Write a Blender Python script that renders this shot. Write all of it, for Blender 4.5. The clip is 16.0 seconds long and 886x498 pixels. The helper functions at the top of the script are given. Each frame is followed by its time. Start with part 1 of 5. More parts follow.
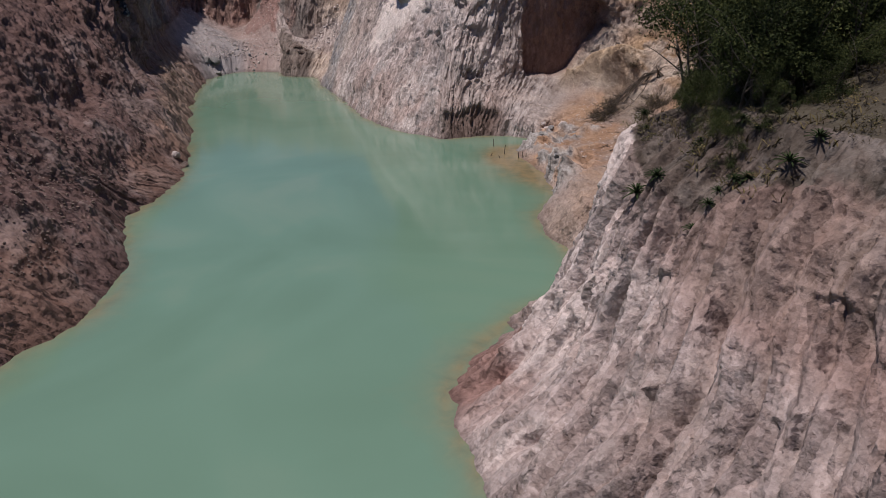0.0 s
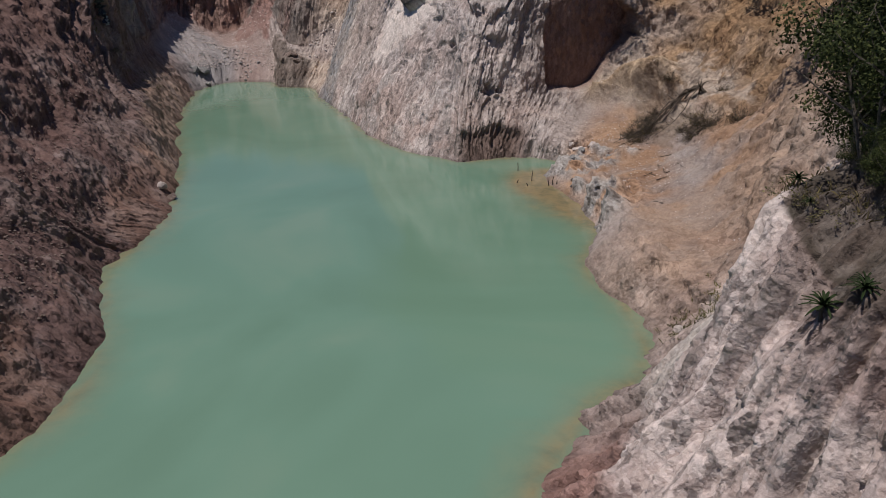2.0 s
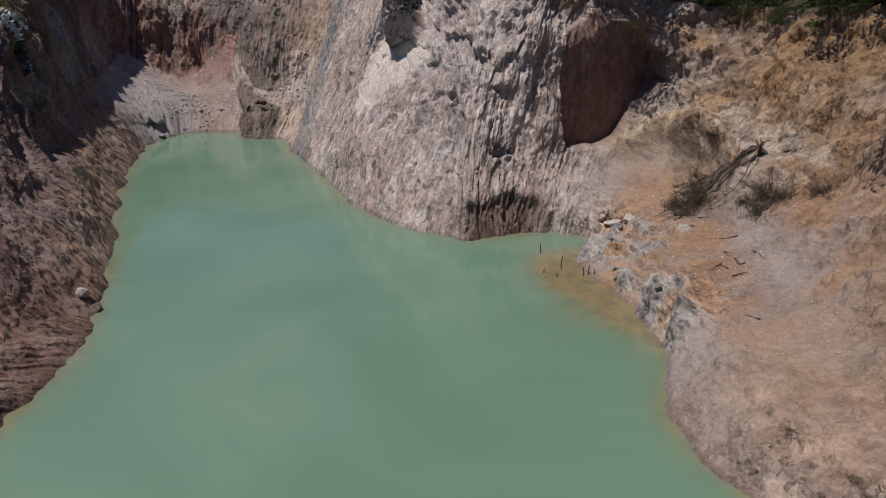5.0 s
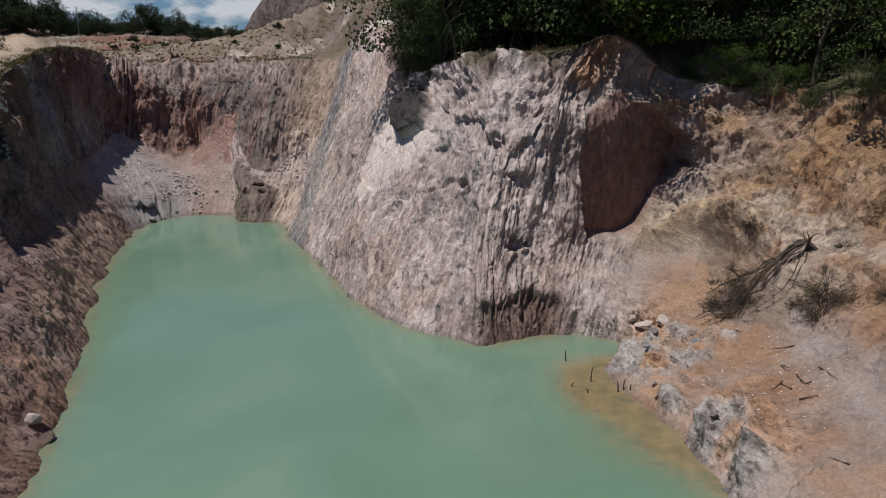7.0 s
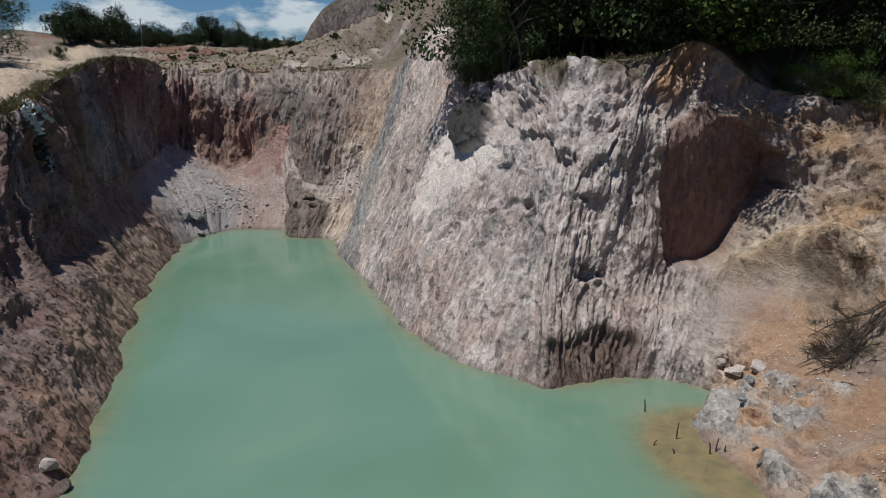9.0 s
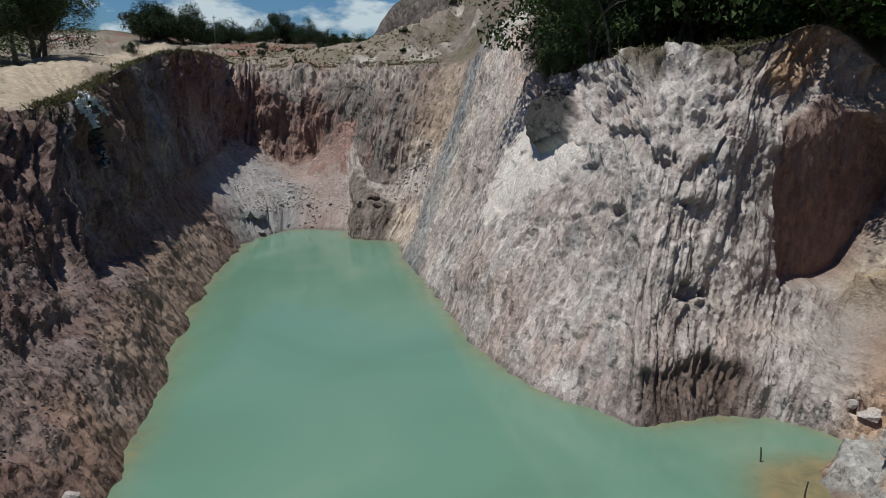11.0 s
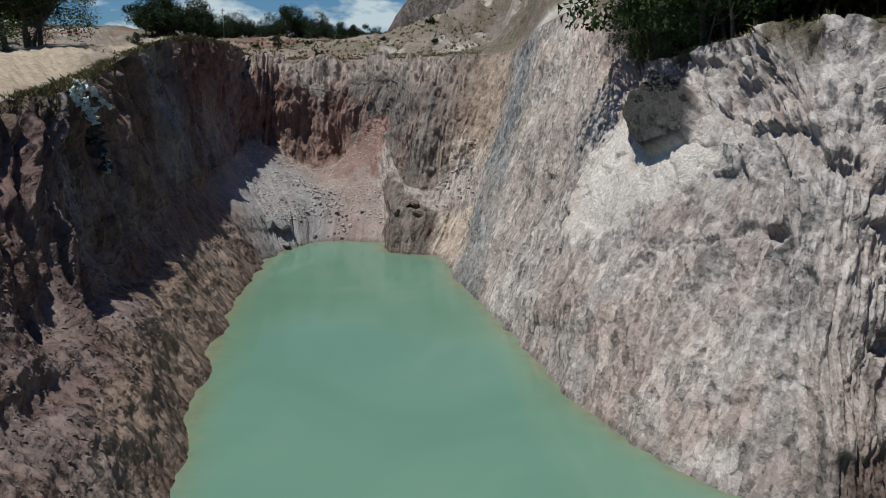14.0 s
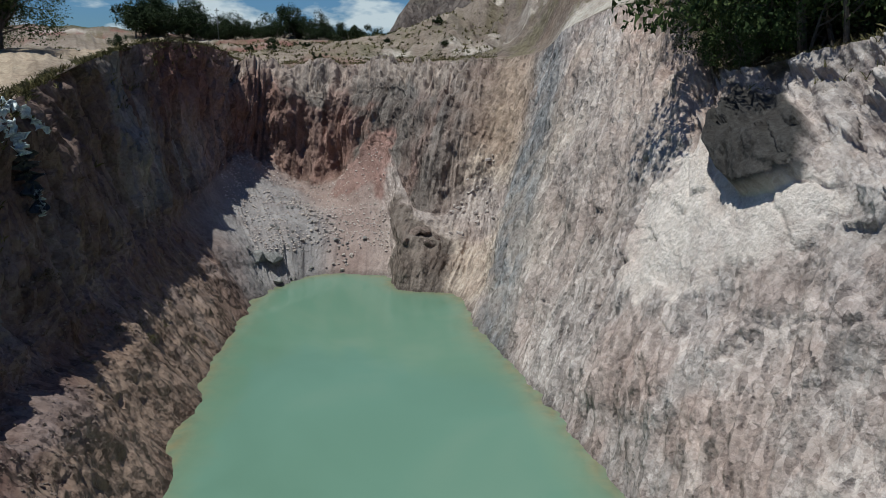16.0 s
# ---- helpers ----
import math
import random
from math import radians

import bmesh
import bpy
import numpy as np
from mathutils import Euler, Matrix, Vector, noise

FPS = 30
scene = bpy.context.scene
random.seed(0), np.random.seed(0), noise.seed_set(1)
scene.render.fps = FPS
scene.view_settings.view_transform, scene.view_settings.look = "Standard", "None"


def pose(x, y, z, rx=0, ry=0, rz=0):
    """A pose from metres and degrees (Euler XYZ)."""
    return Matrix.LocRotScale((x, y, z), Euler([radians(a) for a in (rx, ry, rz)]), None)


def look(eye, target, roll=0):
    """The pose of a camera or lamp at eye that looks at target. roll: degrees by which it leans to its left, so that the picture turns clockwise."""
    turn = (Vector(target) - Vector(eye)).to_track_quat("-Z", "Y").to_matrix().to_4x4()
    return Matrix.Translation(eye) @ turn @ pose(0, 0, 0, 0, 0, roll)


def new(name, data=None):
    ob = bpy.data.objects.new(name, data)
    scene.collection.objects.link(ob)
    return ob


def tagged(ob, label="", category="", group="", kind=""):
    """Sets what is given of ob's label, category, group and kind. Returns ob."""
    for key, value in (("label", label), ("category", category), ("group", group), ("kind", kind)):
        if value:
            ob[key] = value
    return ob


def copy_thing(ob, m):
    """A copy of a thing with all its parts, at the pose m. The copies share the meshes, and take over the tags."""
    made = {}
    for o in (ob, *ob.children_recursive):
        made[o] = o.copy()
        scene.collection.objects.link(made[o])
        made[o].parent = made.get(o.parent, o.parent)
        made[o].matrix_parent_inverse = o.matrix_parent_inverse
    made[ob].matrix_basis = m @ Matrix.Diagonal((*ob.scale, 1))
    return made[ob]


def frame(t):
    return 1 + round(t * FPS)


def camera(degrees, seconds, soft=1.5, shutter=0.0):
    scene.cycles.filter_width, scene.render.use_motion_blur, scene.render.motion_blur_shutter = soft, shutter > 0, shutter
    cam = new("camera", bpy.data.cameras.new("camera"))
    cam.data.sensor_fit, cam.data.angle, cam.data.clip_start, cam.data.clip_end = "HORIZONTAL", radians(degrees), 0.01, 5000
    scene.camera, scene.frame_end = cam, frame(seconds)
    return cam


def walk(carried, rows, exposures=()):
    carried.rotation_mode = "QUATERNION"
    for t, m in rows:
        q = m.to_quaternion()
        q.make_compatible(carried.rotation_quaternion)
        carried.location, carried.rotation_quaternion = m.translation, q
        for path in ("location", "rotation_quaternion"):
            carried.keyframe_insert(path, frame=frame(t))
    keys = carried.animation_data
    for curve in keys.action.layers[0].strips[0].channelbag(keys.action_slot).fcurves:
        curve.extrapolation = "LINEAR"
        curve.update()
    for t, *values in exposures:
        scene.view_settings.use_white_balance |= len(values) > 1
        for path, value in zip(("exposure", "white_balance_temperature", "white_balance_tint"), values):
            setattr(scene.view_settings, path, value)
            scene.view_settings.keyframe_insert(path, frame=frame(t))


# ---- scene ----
cam = camera(64.7, 16.0, soft=0.9)
PATH = [
    (0, (0.886, 0.269, 9.218), (0.832, 2.115, 8.451), 0.9),
    (0.5, (0.625, 1.194, 9.236), (0.569, 3.039, 8.468), 1.0),
    (1, (0.208, 2.19, 9.285), (0.15, 4.034, 8.515), 1.0),
    (1.5, (-0.3, 3.27, 9.303), (-0.348, 5.115, 8.534), 1.0),
    (2, (-0.713, 4.448, 9.341), (-0.735, 6.295, 8.574), 0.9),
    (2.5, (-1.061, 5.74, 9.35), (-1.055, 7.587, 8.584), 0.8),
    (3, (-1.343, 7.081, 9.376), (-1.308, 8.928, 8.61), 0.7),
    (3.5, (-1.583, 8.436, 9.386), (-1.535, 10.284, 8.622), 0.6),
    (4, (-1.717, 9.685, 9.407), (-1.671, 11.535, 8.647), 0.6),
    (4.2, (-1.767, 10.153, 9.408), (-1.719, 12.006, 8.656), 0.6),
    (6.3, (-2.269, 13.839, 9.515), (-2.218, 15.759, 8.957), 0.6),
    (6.5, (-2.263, 14.19, 9.538), (-2.213, 16.115, 8.997), 0.6),
    (7, (-2.341, 14.926, 9.577), (-2.291, 16.862, 9.079), 0.6),
    (7.5, (-2.417, 15.61, 9.555), (-2.366, 17.553, 9.084), 0.6),
    (8, (-2.484, 16.241, 9.523), (-2.455, 18.186, 9.055), 0.6),
    (8.5, (-2.556, 16.884, 9.505), (-2.588, 18.828, 9.037), 0.7),
    (9, (-2.642, 17.532, 9.496), (-2.741, 19.474, 9.027), 0.7),
    (9.5, (-2.681, 18.177, 9.45), (-2.864, 20.113, 8.979), 0.6),
    (10, (-2.726, 18.843, 9.39), (-2.987, 20.769, 8.917), 0.6),
    (10.2, (-2.776, 19.129, 9.36), (-3.054, 21.052, 8.886), 0.6),
    (12.3, (-4.365, 22.012, 8.832), (-4.651, 23.934, 8.36), 0.8),
    (12.5, (-4.604, 22.295, 8.805), (-4.895, 24.216, 8.33), 0.8),
    (13, (-5.243, 23.087, 8.71), (-5.534, 25.007, 8.235), 0.8),
    (13.5, (-5.855, 24.036, 8.658), (-6.145, 25.957, 8.182), 0.8),
    (14, (-6.36, 25.098, 8.709), (-6.651, 27.019, 8.233), 0.7),
    (14.5, (-6.834, 26.238, 8.776), (-7.124, 28.159, 8.301), 0.7),
    (15, (-7.209, 27.436, 8.886), (-7.5, 29.357, 8.41), 0.7),
    (15.5, (-7.521, 28.735, 8.97), (-7.813, 30.656, 8.496), 0.6),
    (16, (-7.841, 30.102, 9.069), (-8.134, 32.023, 8.594), 0.6),
]
walk(cam, [(t, look(eye, target, roll)) for t, eye, target, roll in PATH],
     [(0, -0.09, 6500, 15.5), (2, -0.12, 6500, 10.5), (4, -0.12, 6550, 9.5), (7.5, 0.0, 6480, 9), (10, 0.05, 6080, -1), (16, 0.06, 6050, -2)])

# ---- world, sun, exposure ----
SUN_FROM = Vector((-0.90, -0.44, 0.0)).normalized()
SUN_HIGH = radians(71)
world = bpy.data.worlds.new("sky")
scene.world = world
world.use_nodes = True
wn, wl = world.node_tree.nodes, world.node_tree.links
wn.clear()
w_out = wn.new("ShaderNodeOutputWorld")
w_bg = wn.new("ShaderNodeBackground")
w_sky = wn.new("ShaderNodeTexSky")
w_sky.sky_type, w_sky.sun_disc = "NISHITA", False
w_sky.sun_elevation, w_sky.sun_rotation = SUN_HIGH, math.atan2(SUN_FROM.x, SUN_FROM.y)
w_sky.air_density, w_sky.dust_density, w_sky.ozone_density = 1.0, 0.6, 2.0
w_bg.inputs["Strength"].default_value = 0.031
# cumulus, flattened towards the horizon
w_co = wn.new("ShaderNodeTexCoord")
w_map = wn.new("ShaderNodeMapping")
w_map.inputs["Scale"].default_value = (1.0, 1.0, 2.6)
w_map.inputs["Location"].default_value = (0.31, 0.12, 0.0)
w_n = wn.new("ShaderNodeTexNoise")
w_n.inputs["Scale"].default_value, w_n.inputs["Detail"].default_value, w_n.inputs["Roughness"].default_value = 8.5, 8.0, 0.55
w_r = wn.new("ShaderNodeValToRGB")
w_r.color_ramp.elements[0].position, w_r.color_ramp.elements[1].position = 0.53, 0.63
w_mix = wn.new("ShaderNodeMix")
w_mix.data_type = "RGBA"
w_mix.inputs["B"].default_value = (17.0, 18.0, 19.5, 1)
wl.new(w_co.outputs["Generated"], w_map.inputs["Vector"])
wl.new(w_map.outputs["Vector"], w_n.inputs["Vector"])
wl.new(w_n.outputs["Fac"], w_r.inputs["Fac"])
w_sep = wn.new("ShaderNodeSeparateXYZ")
w_low = wn.new("ShaderNodeMapRange")
w_low.inputs["From Min"].default_value, w_low.inputs["From Max"].default_value = 0.16, 0.34
w_low.inputs["To Min"].default_value, w_low.inputs["To Max"].default_value = 1.0, 0.12
w_thin = wn.new("ShaderNodeMath")
w_thin.operation = "MULTIPLY"
wl.new(w_co.outputs["Generated"], w_sep.inputs["Vector"])
wl.new(w_sep.outputs["Z"], w_low.inputs["Value"])
wl.new(w_r.outputs["Color"], w_thin.inputs[0])
wl.new(w_low.outputs["Result"], w_thin.inputs[1])
wl.new(w_thin.outputs["Value"], w_mix.inputs["Factor"])
w_blue = wn.new("ShaderNodeMix")
w_blue.data_type, w_blue.blend_type = "RGBA", "MULTIPLY"
w_blue.inputs["Factor"].default_value = 1.0
w_blue.inputs["B"].default_value = (1.0, 1.42, 2.05, 1)
wl.new(w_sky.outputs["Color"], w_blue.inputs["A"])
wl.new(w_blue.outputs["Result"], w_mix.inputs["A"])
wl.new(w_mix.outputs["Result"], w_bg.inputs["Color"])
wl.new(w_bg.outputs["Background"], w_out.inputs["Surface"])

sun = new("sun", bpy.data.lights.new("sun", "SUN"))
sun.data.energy, sun.data.angle, sun.data.color = 4.2, radians(0.5), (1.0, 0.95, 0.88)
sun.matrix_world = look((0, 0, 60), Vector((0, 0, 60)) - SUN_FROM * math.cos(SUN_HIGH) - Vector((0, 0, math.sin(SUN_HIGH))))


# ---- noise ----
def lattice(ix, iy, iz):
    n = (ix * 374761393 + iy * 668265263 + iz * 2147483647 + 1013) & 0xFFFFFFFF
    n = ((n ^ (n >> 13)) * 1274126177) & 0xFFFFFFFF
    n = ((n ^ (n >> 16)) * 2246822519) & 0xFFFFFFFF
    return ((n ^ (n >> 15)) & 0xFFFF) / 32767.5 - 1.0


def vnoise(x, y, z):
    """Smooth noise in -1..1."""
    x, y, z = np.broadcast_arrays(np.asarray(x, float), np.asarray(y, float), np.asarray(z, float))
    fx, fy, fz = np.floor(x), np.floor(y), np.floor(z)
    ix, iy, iz = fx.astype(np.int64), fy.astype(np.int64), fz.astype(np.int64)
    u, v, w = x - fx, y - fy, z - fz
    u, v, w = (a * a * a * (a * (a * 6 - 15) + 10) for a in (u, v, w))
    out = 0
    for dx in (0, 1):
        for dy in (0, 1):
            for dz in (0, 1):
                out = out + lattice(ix + dx, iy + dy, iz + dz) * (u if dx else 1 - u) * (v if dy else 1 - v) * (w if dz else 1 - w)
    return out


def fbm(x, y, z, octaves=4, gain=0.5):
    out, a, f = 0, 1.0, 1.0
    for k in range(octaves):
        out = out + a * vnoise(x * f + 17.3 * k, y * f - 9.1 * k, z * f + 4.7 * k)
        a, f = a * gain, f * 2.03
    return out


def ridged(x, y, z, octaves=3, gain=0.5):
    out, a, f = 0, 1.0, 1.0
    for k in range(octaves):
        out = out + a * (1 - 2 * np.abs(vnoise(x * f + 31.7 * k, y * f + 8.3 * k, z * f)))
        a, f = a * gain, f * 2.1
    return out


def facets(u, v, key, tilt=1.3):
    """Chipped rock: tilted splinters over a plane, each with its own height. Gives the relief, a random value a splinter, and the distance to its edge."""
    u, v = np.broadcast_arrays(u, v)
    iu, iv = np.floor(u - 0.5).astype(np.int64), np.floor(v - 0.5).astype(np.int64)
    d1, d2, val, rel = np.full(u.shape, 9.0), np.full(u.shape, 9.0), np.zeros(u.shape), np.zeros(u.shape)
    for du in (0, 1):
        for dv in (0, 1):
            cu, cv = iu + du, iv + dv
            ox, oy = u - cu - 0.5 - 0.45 * lattice(cu, cv, key), v - cv - 0.5 - 0.45 * lattice(cu, cv, key + 91)
            d, h = np.sqrt(ox * ox + oy * oy), lattice(cu, cv, key + 7)
            near = d < d1
            d2 = np.where(near, d1, np.minimum(d2, d))
            rel = np.where(near, 0.6 * h + tilt * (ox * lattice(cu, cv, key + 33) + oy * lattice(cu, cv, key + 57)), rel)
            val = np.where(near, h, val)
            d1 = np.where(near, d, d1)
    return rel, val, d2 - d1


def step(a, b, v):
    v = np.clip((v - a) / (b - a), 0, 1)
    return v * v * (3 - 2 * v)


# ---- materials ----
def material(name):
    m = bpy.data.materials.new(name)
    m.use_nodes = True
    return m, m.node_tree.nodes, m.node_tree.links, m.node_tree.nodes["Principled BSDF"]


def noise_node(n, l, scale, detail=6.0, rough=0.6, vec=None, dist=0.0):
    t = n.new("ShaderNodeTexNoise")
    t.inputs["Scale"].default_value, t.inputs["Detail"].default_value = scale, detail
    t.inputs["Roughness"].default_value, t.inputs["Distortion"].default_value = rough, dist
    if vec is not None:
        l.new(vec, t.inputs["Vector"])
    return t


def mix_node(n, l, a, b, fac, mode="MIX"):
    x = n.new("ShaderNodeMix")
    x.data_type, x.blend_type = "RGBA", mode
    for key, v in (("A", a), ("B", b), ("Factor", fac)):
        if hasattr(v, "is_linked"):
            l.new(v, x.inputs[key])
        elif key == "Factor":
            x.inputs[key].default_value = v
        else:
            x.inputs[key].default_value = (*v, 1)
    return x.outputs["Result"]


def ramp_node(n, l, fac, *stops):
    r = n.new("ShaderNodeValToRGB")
    while len(r.color_ramp.elements) < len(stops):
        r.color_ramp.elements.new(0.5)
    for e, (p, c) in zip(r.color_ramp.elements, stops):
        e.position = p
        e.color = (*c, 1) if isinstance(c, tuple) else (c, c, c, 1)
    l.new(fac, r.inputs["Fac"])
    return r.outputs["Color"]


def attr_node(n, name):
    a = n.new("ShaderNodeAttribute")
    a.attribute_name = name
    return a


def bump_node(n, l, height, strength, distance, normal=None):
    b = n.new("ShaderNodeBump")
    b.inputs["Strength"].default_value, b.inputs["Distance"].default_value = strength, distance
    l.new(height, b.inputs["Height"])
    if normal is not None:
        l.new(normal, b.inputs["Normal"])
    return b.outputs["Normal"]


def chip_node(n, l, vec, scale, feature="F1"):
    v = n.new("ShaderNodeTexVoronoi")
    v.feature = feature
    v.inputs["Scale"].default_value = scale
    l.new(vec, v.inputs["Vector"])
    return v


def rock_material():
    """Weathered kaolin and laterite: the tint of each bed comes with the mesh; furrows, chips, stains and grain are laid over it."""
    m, n, l, p = material("weathered_rock")
    pos = n.new("ShaderNodeNewGeometry").outputs["Position"]
    tint = attr_node(n, "bed").outputs["Color"]
    smooth = attr_node(n, "sandy").outputs["Fac"]
    fall = attr_node(n, "fall").outputs["Vector"]
    ragged = noise_node(n, l, 2.2, 4, 0.6, pos)
    off = n.new("ShaderNodeVectorMath")
    off.operation = "MULTIPLY_ADD"
    l.new(ragged.outputs["Color"], off.inputs[0])
    off.inputs[1].default_value = (0.09, 0.09, 0.09)
    l.new(fall, off.inputs[2])
    runs = off.outputs["Vector"]
    off2 = n.new("ShaderNodeVectorMath")
    off2.operation = "MULTIPLY_ADD"
    l.new(ragged.outputs["Color"], off2.inputs[0])
    off2.inputs[1].default_value = (0.25, 0.25, 0.25)
    l.new(pos, off2.inputs[2])
    loose = off2.outputs["Vector"]
    streak = noise_node(n, l, 3.2, 5, 0.6, runs).outputs["Fac"]
    blot = noise_node(n, l, 0.5, 6, 0.62, pos).outputs["Fac"]
    grain = noise_node(n, l, 11.0, 5, 0.62, pos).outputs["Fac"]
    fine = noise_node(n, l, 34.0, 4, 0.65, pos).outputs["Fac"]
    long_chip = chip_node(n, l, runs, 5.5).outputs["Color"]
    chip = chip_node(n, l, loose, 10.0).outputs["Color"]
    chip_s = chip_node(n, l, loose, 24.0).outputs["Color"]
    sc = n.new("ShaderNodeMath")
    sc.operation = "MULTIPLY_ADD"
    l.new(smooth, sc.inputs[0])
    sc.inputs[1].default_value, sc.inputs[2].default_value = -0.85, 1.0
    hardness = sc.outputs["Value"]
    # furrow stripes in the tint stand in for shading the relief lacks
    c = mix_node(n, l, tint, ramp_node(n, l, streak, (0.30, (0.78, 0.75, 0.73)), (0.45, (0.97, 0.96, 0.95)), (0.68, (1.14, 1.13, 1.12))), hardness, "MULTIPLY")
    c = mix_node(n, l, c, ramp_node(n, l, blot, (0.34, (0.80, 0.73, 0.71)), (0.52, (1.0, 0.98, 0.97)), (0.70, (1.10, 1.08, 1.06))), 0.8, "MULTIPLY")
    c = mix_node(n, l, c, ramp_node(n, l, long_chip, (0.15, (0.84, 0.82, 0.82)), (0.5, 1.0), (0.85, (1.13, 1.13, 1.14))), hardness, "MULTIPLY")
    c = mix_node(n, l, c, ramp_node(n, l, chip, (0.12, (0.86, 0.83, 0.82)), (0.5, 1.0), (0.88, (1.12, 1.13, 1.15))), 0.8, "MULTIPLY")
    c = mix_node(n, l, c, ramp_node(n, l, chip_s, (0.12, 0.88), (0.5, 1.0), (0.88, 1.10)), 0.5, "MULTIPLY")
    c = mix_node(n, l, c, ramp_node(n, l, grain, (0.34, 0.84), (0.50, 1.0), (0.64, 1.10)), 0.45, "MULTIPLY")
    c = mix_node(n, l, c, ramp_node(n, l, fine, (0.34, 0.82), (0.5, 1.0), (0.66, 1.14)), 0.3, "MULTIPLY")
    def spare(fac):
        v = n.new("ShaderNodeMath")
        v.operation = "MULTIPLY"
        l.new(fac, v.inputs[0])
        l.new(hardness, v.inputs[1])
        return v.outputs["Value"]

    # open joints between some of the splinters; dark tint stands for shade inside them
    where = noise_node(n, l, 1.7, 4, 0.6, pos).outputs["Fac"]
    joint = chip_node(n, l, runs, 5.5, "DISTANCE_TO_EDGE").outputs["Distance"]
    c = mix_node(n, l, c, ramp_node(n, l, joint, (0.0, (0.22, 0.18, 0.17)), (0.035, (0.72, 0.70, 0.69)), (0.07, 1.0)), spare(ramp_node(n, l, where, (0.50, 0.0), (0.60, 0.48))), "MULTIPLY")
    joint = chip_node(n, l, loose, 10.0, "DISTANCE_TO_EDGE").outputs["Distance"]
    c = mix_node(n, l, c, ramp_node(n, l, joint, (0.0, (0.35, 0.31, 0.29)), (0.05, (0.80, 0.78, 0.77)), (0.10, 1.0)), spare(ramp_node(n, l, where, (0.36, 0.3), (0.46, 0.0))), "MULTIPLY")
    iron = noise_node(n, l, 0.8, 7, 0.66, runs).outputs["Fac"]
    c = mix_node(n, l, c, (0.34, 0.18, 0.115), ramp_node(n, l, iron, (0.62, 0.0), (0.78, 0.18)))
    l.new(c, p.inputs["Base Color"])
    p.inputs["Roughness"].default_value = 0.94
    p.inputs["Specular IOR Level"].default_value = 0.15
    def tilt(cells, amount, base):
        v = n.new("ShaderNodeVectorMath")
        v.operation = "SUBTRACT"
        l.new(cells, v.inputs[0])
        v.inputs[1].default_value = (0.5, 0.5, 0.5)
        w = n.new("ShaderNodeVectorMath")
        w.operation = "MULTIPLY_ADD"
        l.new(v.outputs["Vector"], w.inputs[0])
        w.inputs[1].default_value = (amount, amount, amount)
        l.new(base, w.inputs[2])
        x = n.new("ShaderNodeVectorMath")
        x.operation = "NORMALIZE"
        l.new(w.outputs["Vector"], x.inputs[0])
        return x.outputs["Vector"]

    facet = tilt(long_chip, 0.75, n.new("ShaderNodeNewGeometry").outputs["Normal"])
    facet = tilt(chip, 0.55, facet)
    facet = tilt(chip_s, 0.32, facet)
    nb = bump_node(n, l, streak, 0.5, 0.10, facet)
    nb = bump_node(n, l, grain, 0.7, 0.05, nb)
    nb = bump_node(n, l, fine, 0.4, 0.012, nb)
    soft = bump_node(n, l, grain, 0.9, 0.08)
    soft = bump_node(n, l, fine, 0.6, 0.015, soft)
    nm = n.new("ShaderNodeMix")
    nm.data_type = "VECTOR"
    l.new(smooth, nm.inputs["Factor"])
    l.new(nb, nm.inputs["A"])
    l.new(soft, nm.inputs["B"])
    l.new(nm.outputs["Result"], p.inputs["Normal"])
    return m


def water_material():
    """Opaque turquoise water with milky drifts and a rusty shallow margin."""
    m, n, l, p = material("turquoise_water")
    pos = n.new("ShaderNodeNewGeometry").outputs["Position"]
    shallow = attr_node(n, "shallow").outputs["Fac"]
    drift = noise_node(n, l, 0.11, 3, 0.5, pos, 1.5).outputs["Fac"]
    deep = ramp_node(n, l, drift, (0.35, (0.115, 0.195, 0.138)), (0.55, (0.126, 0.213, 0.154)), (0.72, (0.150, 0.227, 0.165)))
    wob = noise_node(n, l, 0.5, 7, 0.66, pos, 0.6).outputs["Fac"]
    add = n.new("ShaderNodeMath")
    add.operation = "MULTIPLY_ADD"
    l.new(wob, add.inputs[0])
    add.inputs[1].default_value = 0.5
    l.new(shallow, add.inputs[2])
    edge = ramp_node(n, l, add.outputs["Value"], (0.34, 0.0), (0.58, 0.20), (0.92, 0.80))
    silt = ramp_node(n, l, noise_node(n, l, 1.6, 6, 0.65, pos, 0.4).outputs["Fac"], (0.36, (0.155, 0.11, 0.06)), (0.6, (0.25, 0.165, 0.08)))
    c = mix_node(n, l, deep, silt, edge)
    l.new(c, p.inputs["Base Color"])
    p.inputs["Roughness"].default_value = 0.10
    p.inputs["IOR"].default_value = 1.33
    ripple = noise_node(n, l, 3.0, 3, 0.5, pos).outputs["Fac"]
    l.new(bump_node(n, l, ripple, 0.05, 0.02), p.inputs["Normal"])
    return m


M_ROCK = rock_material()
M_WATER = water_material()

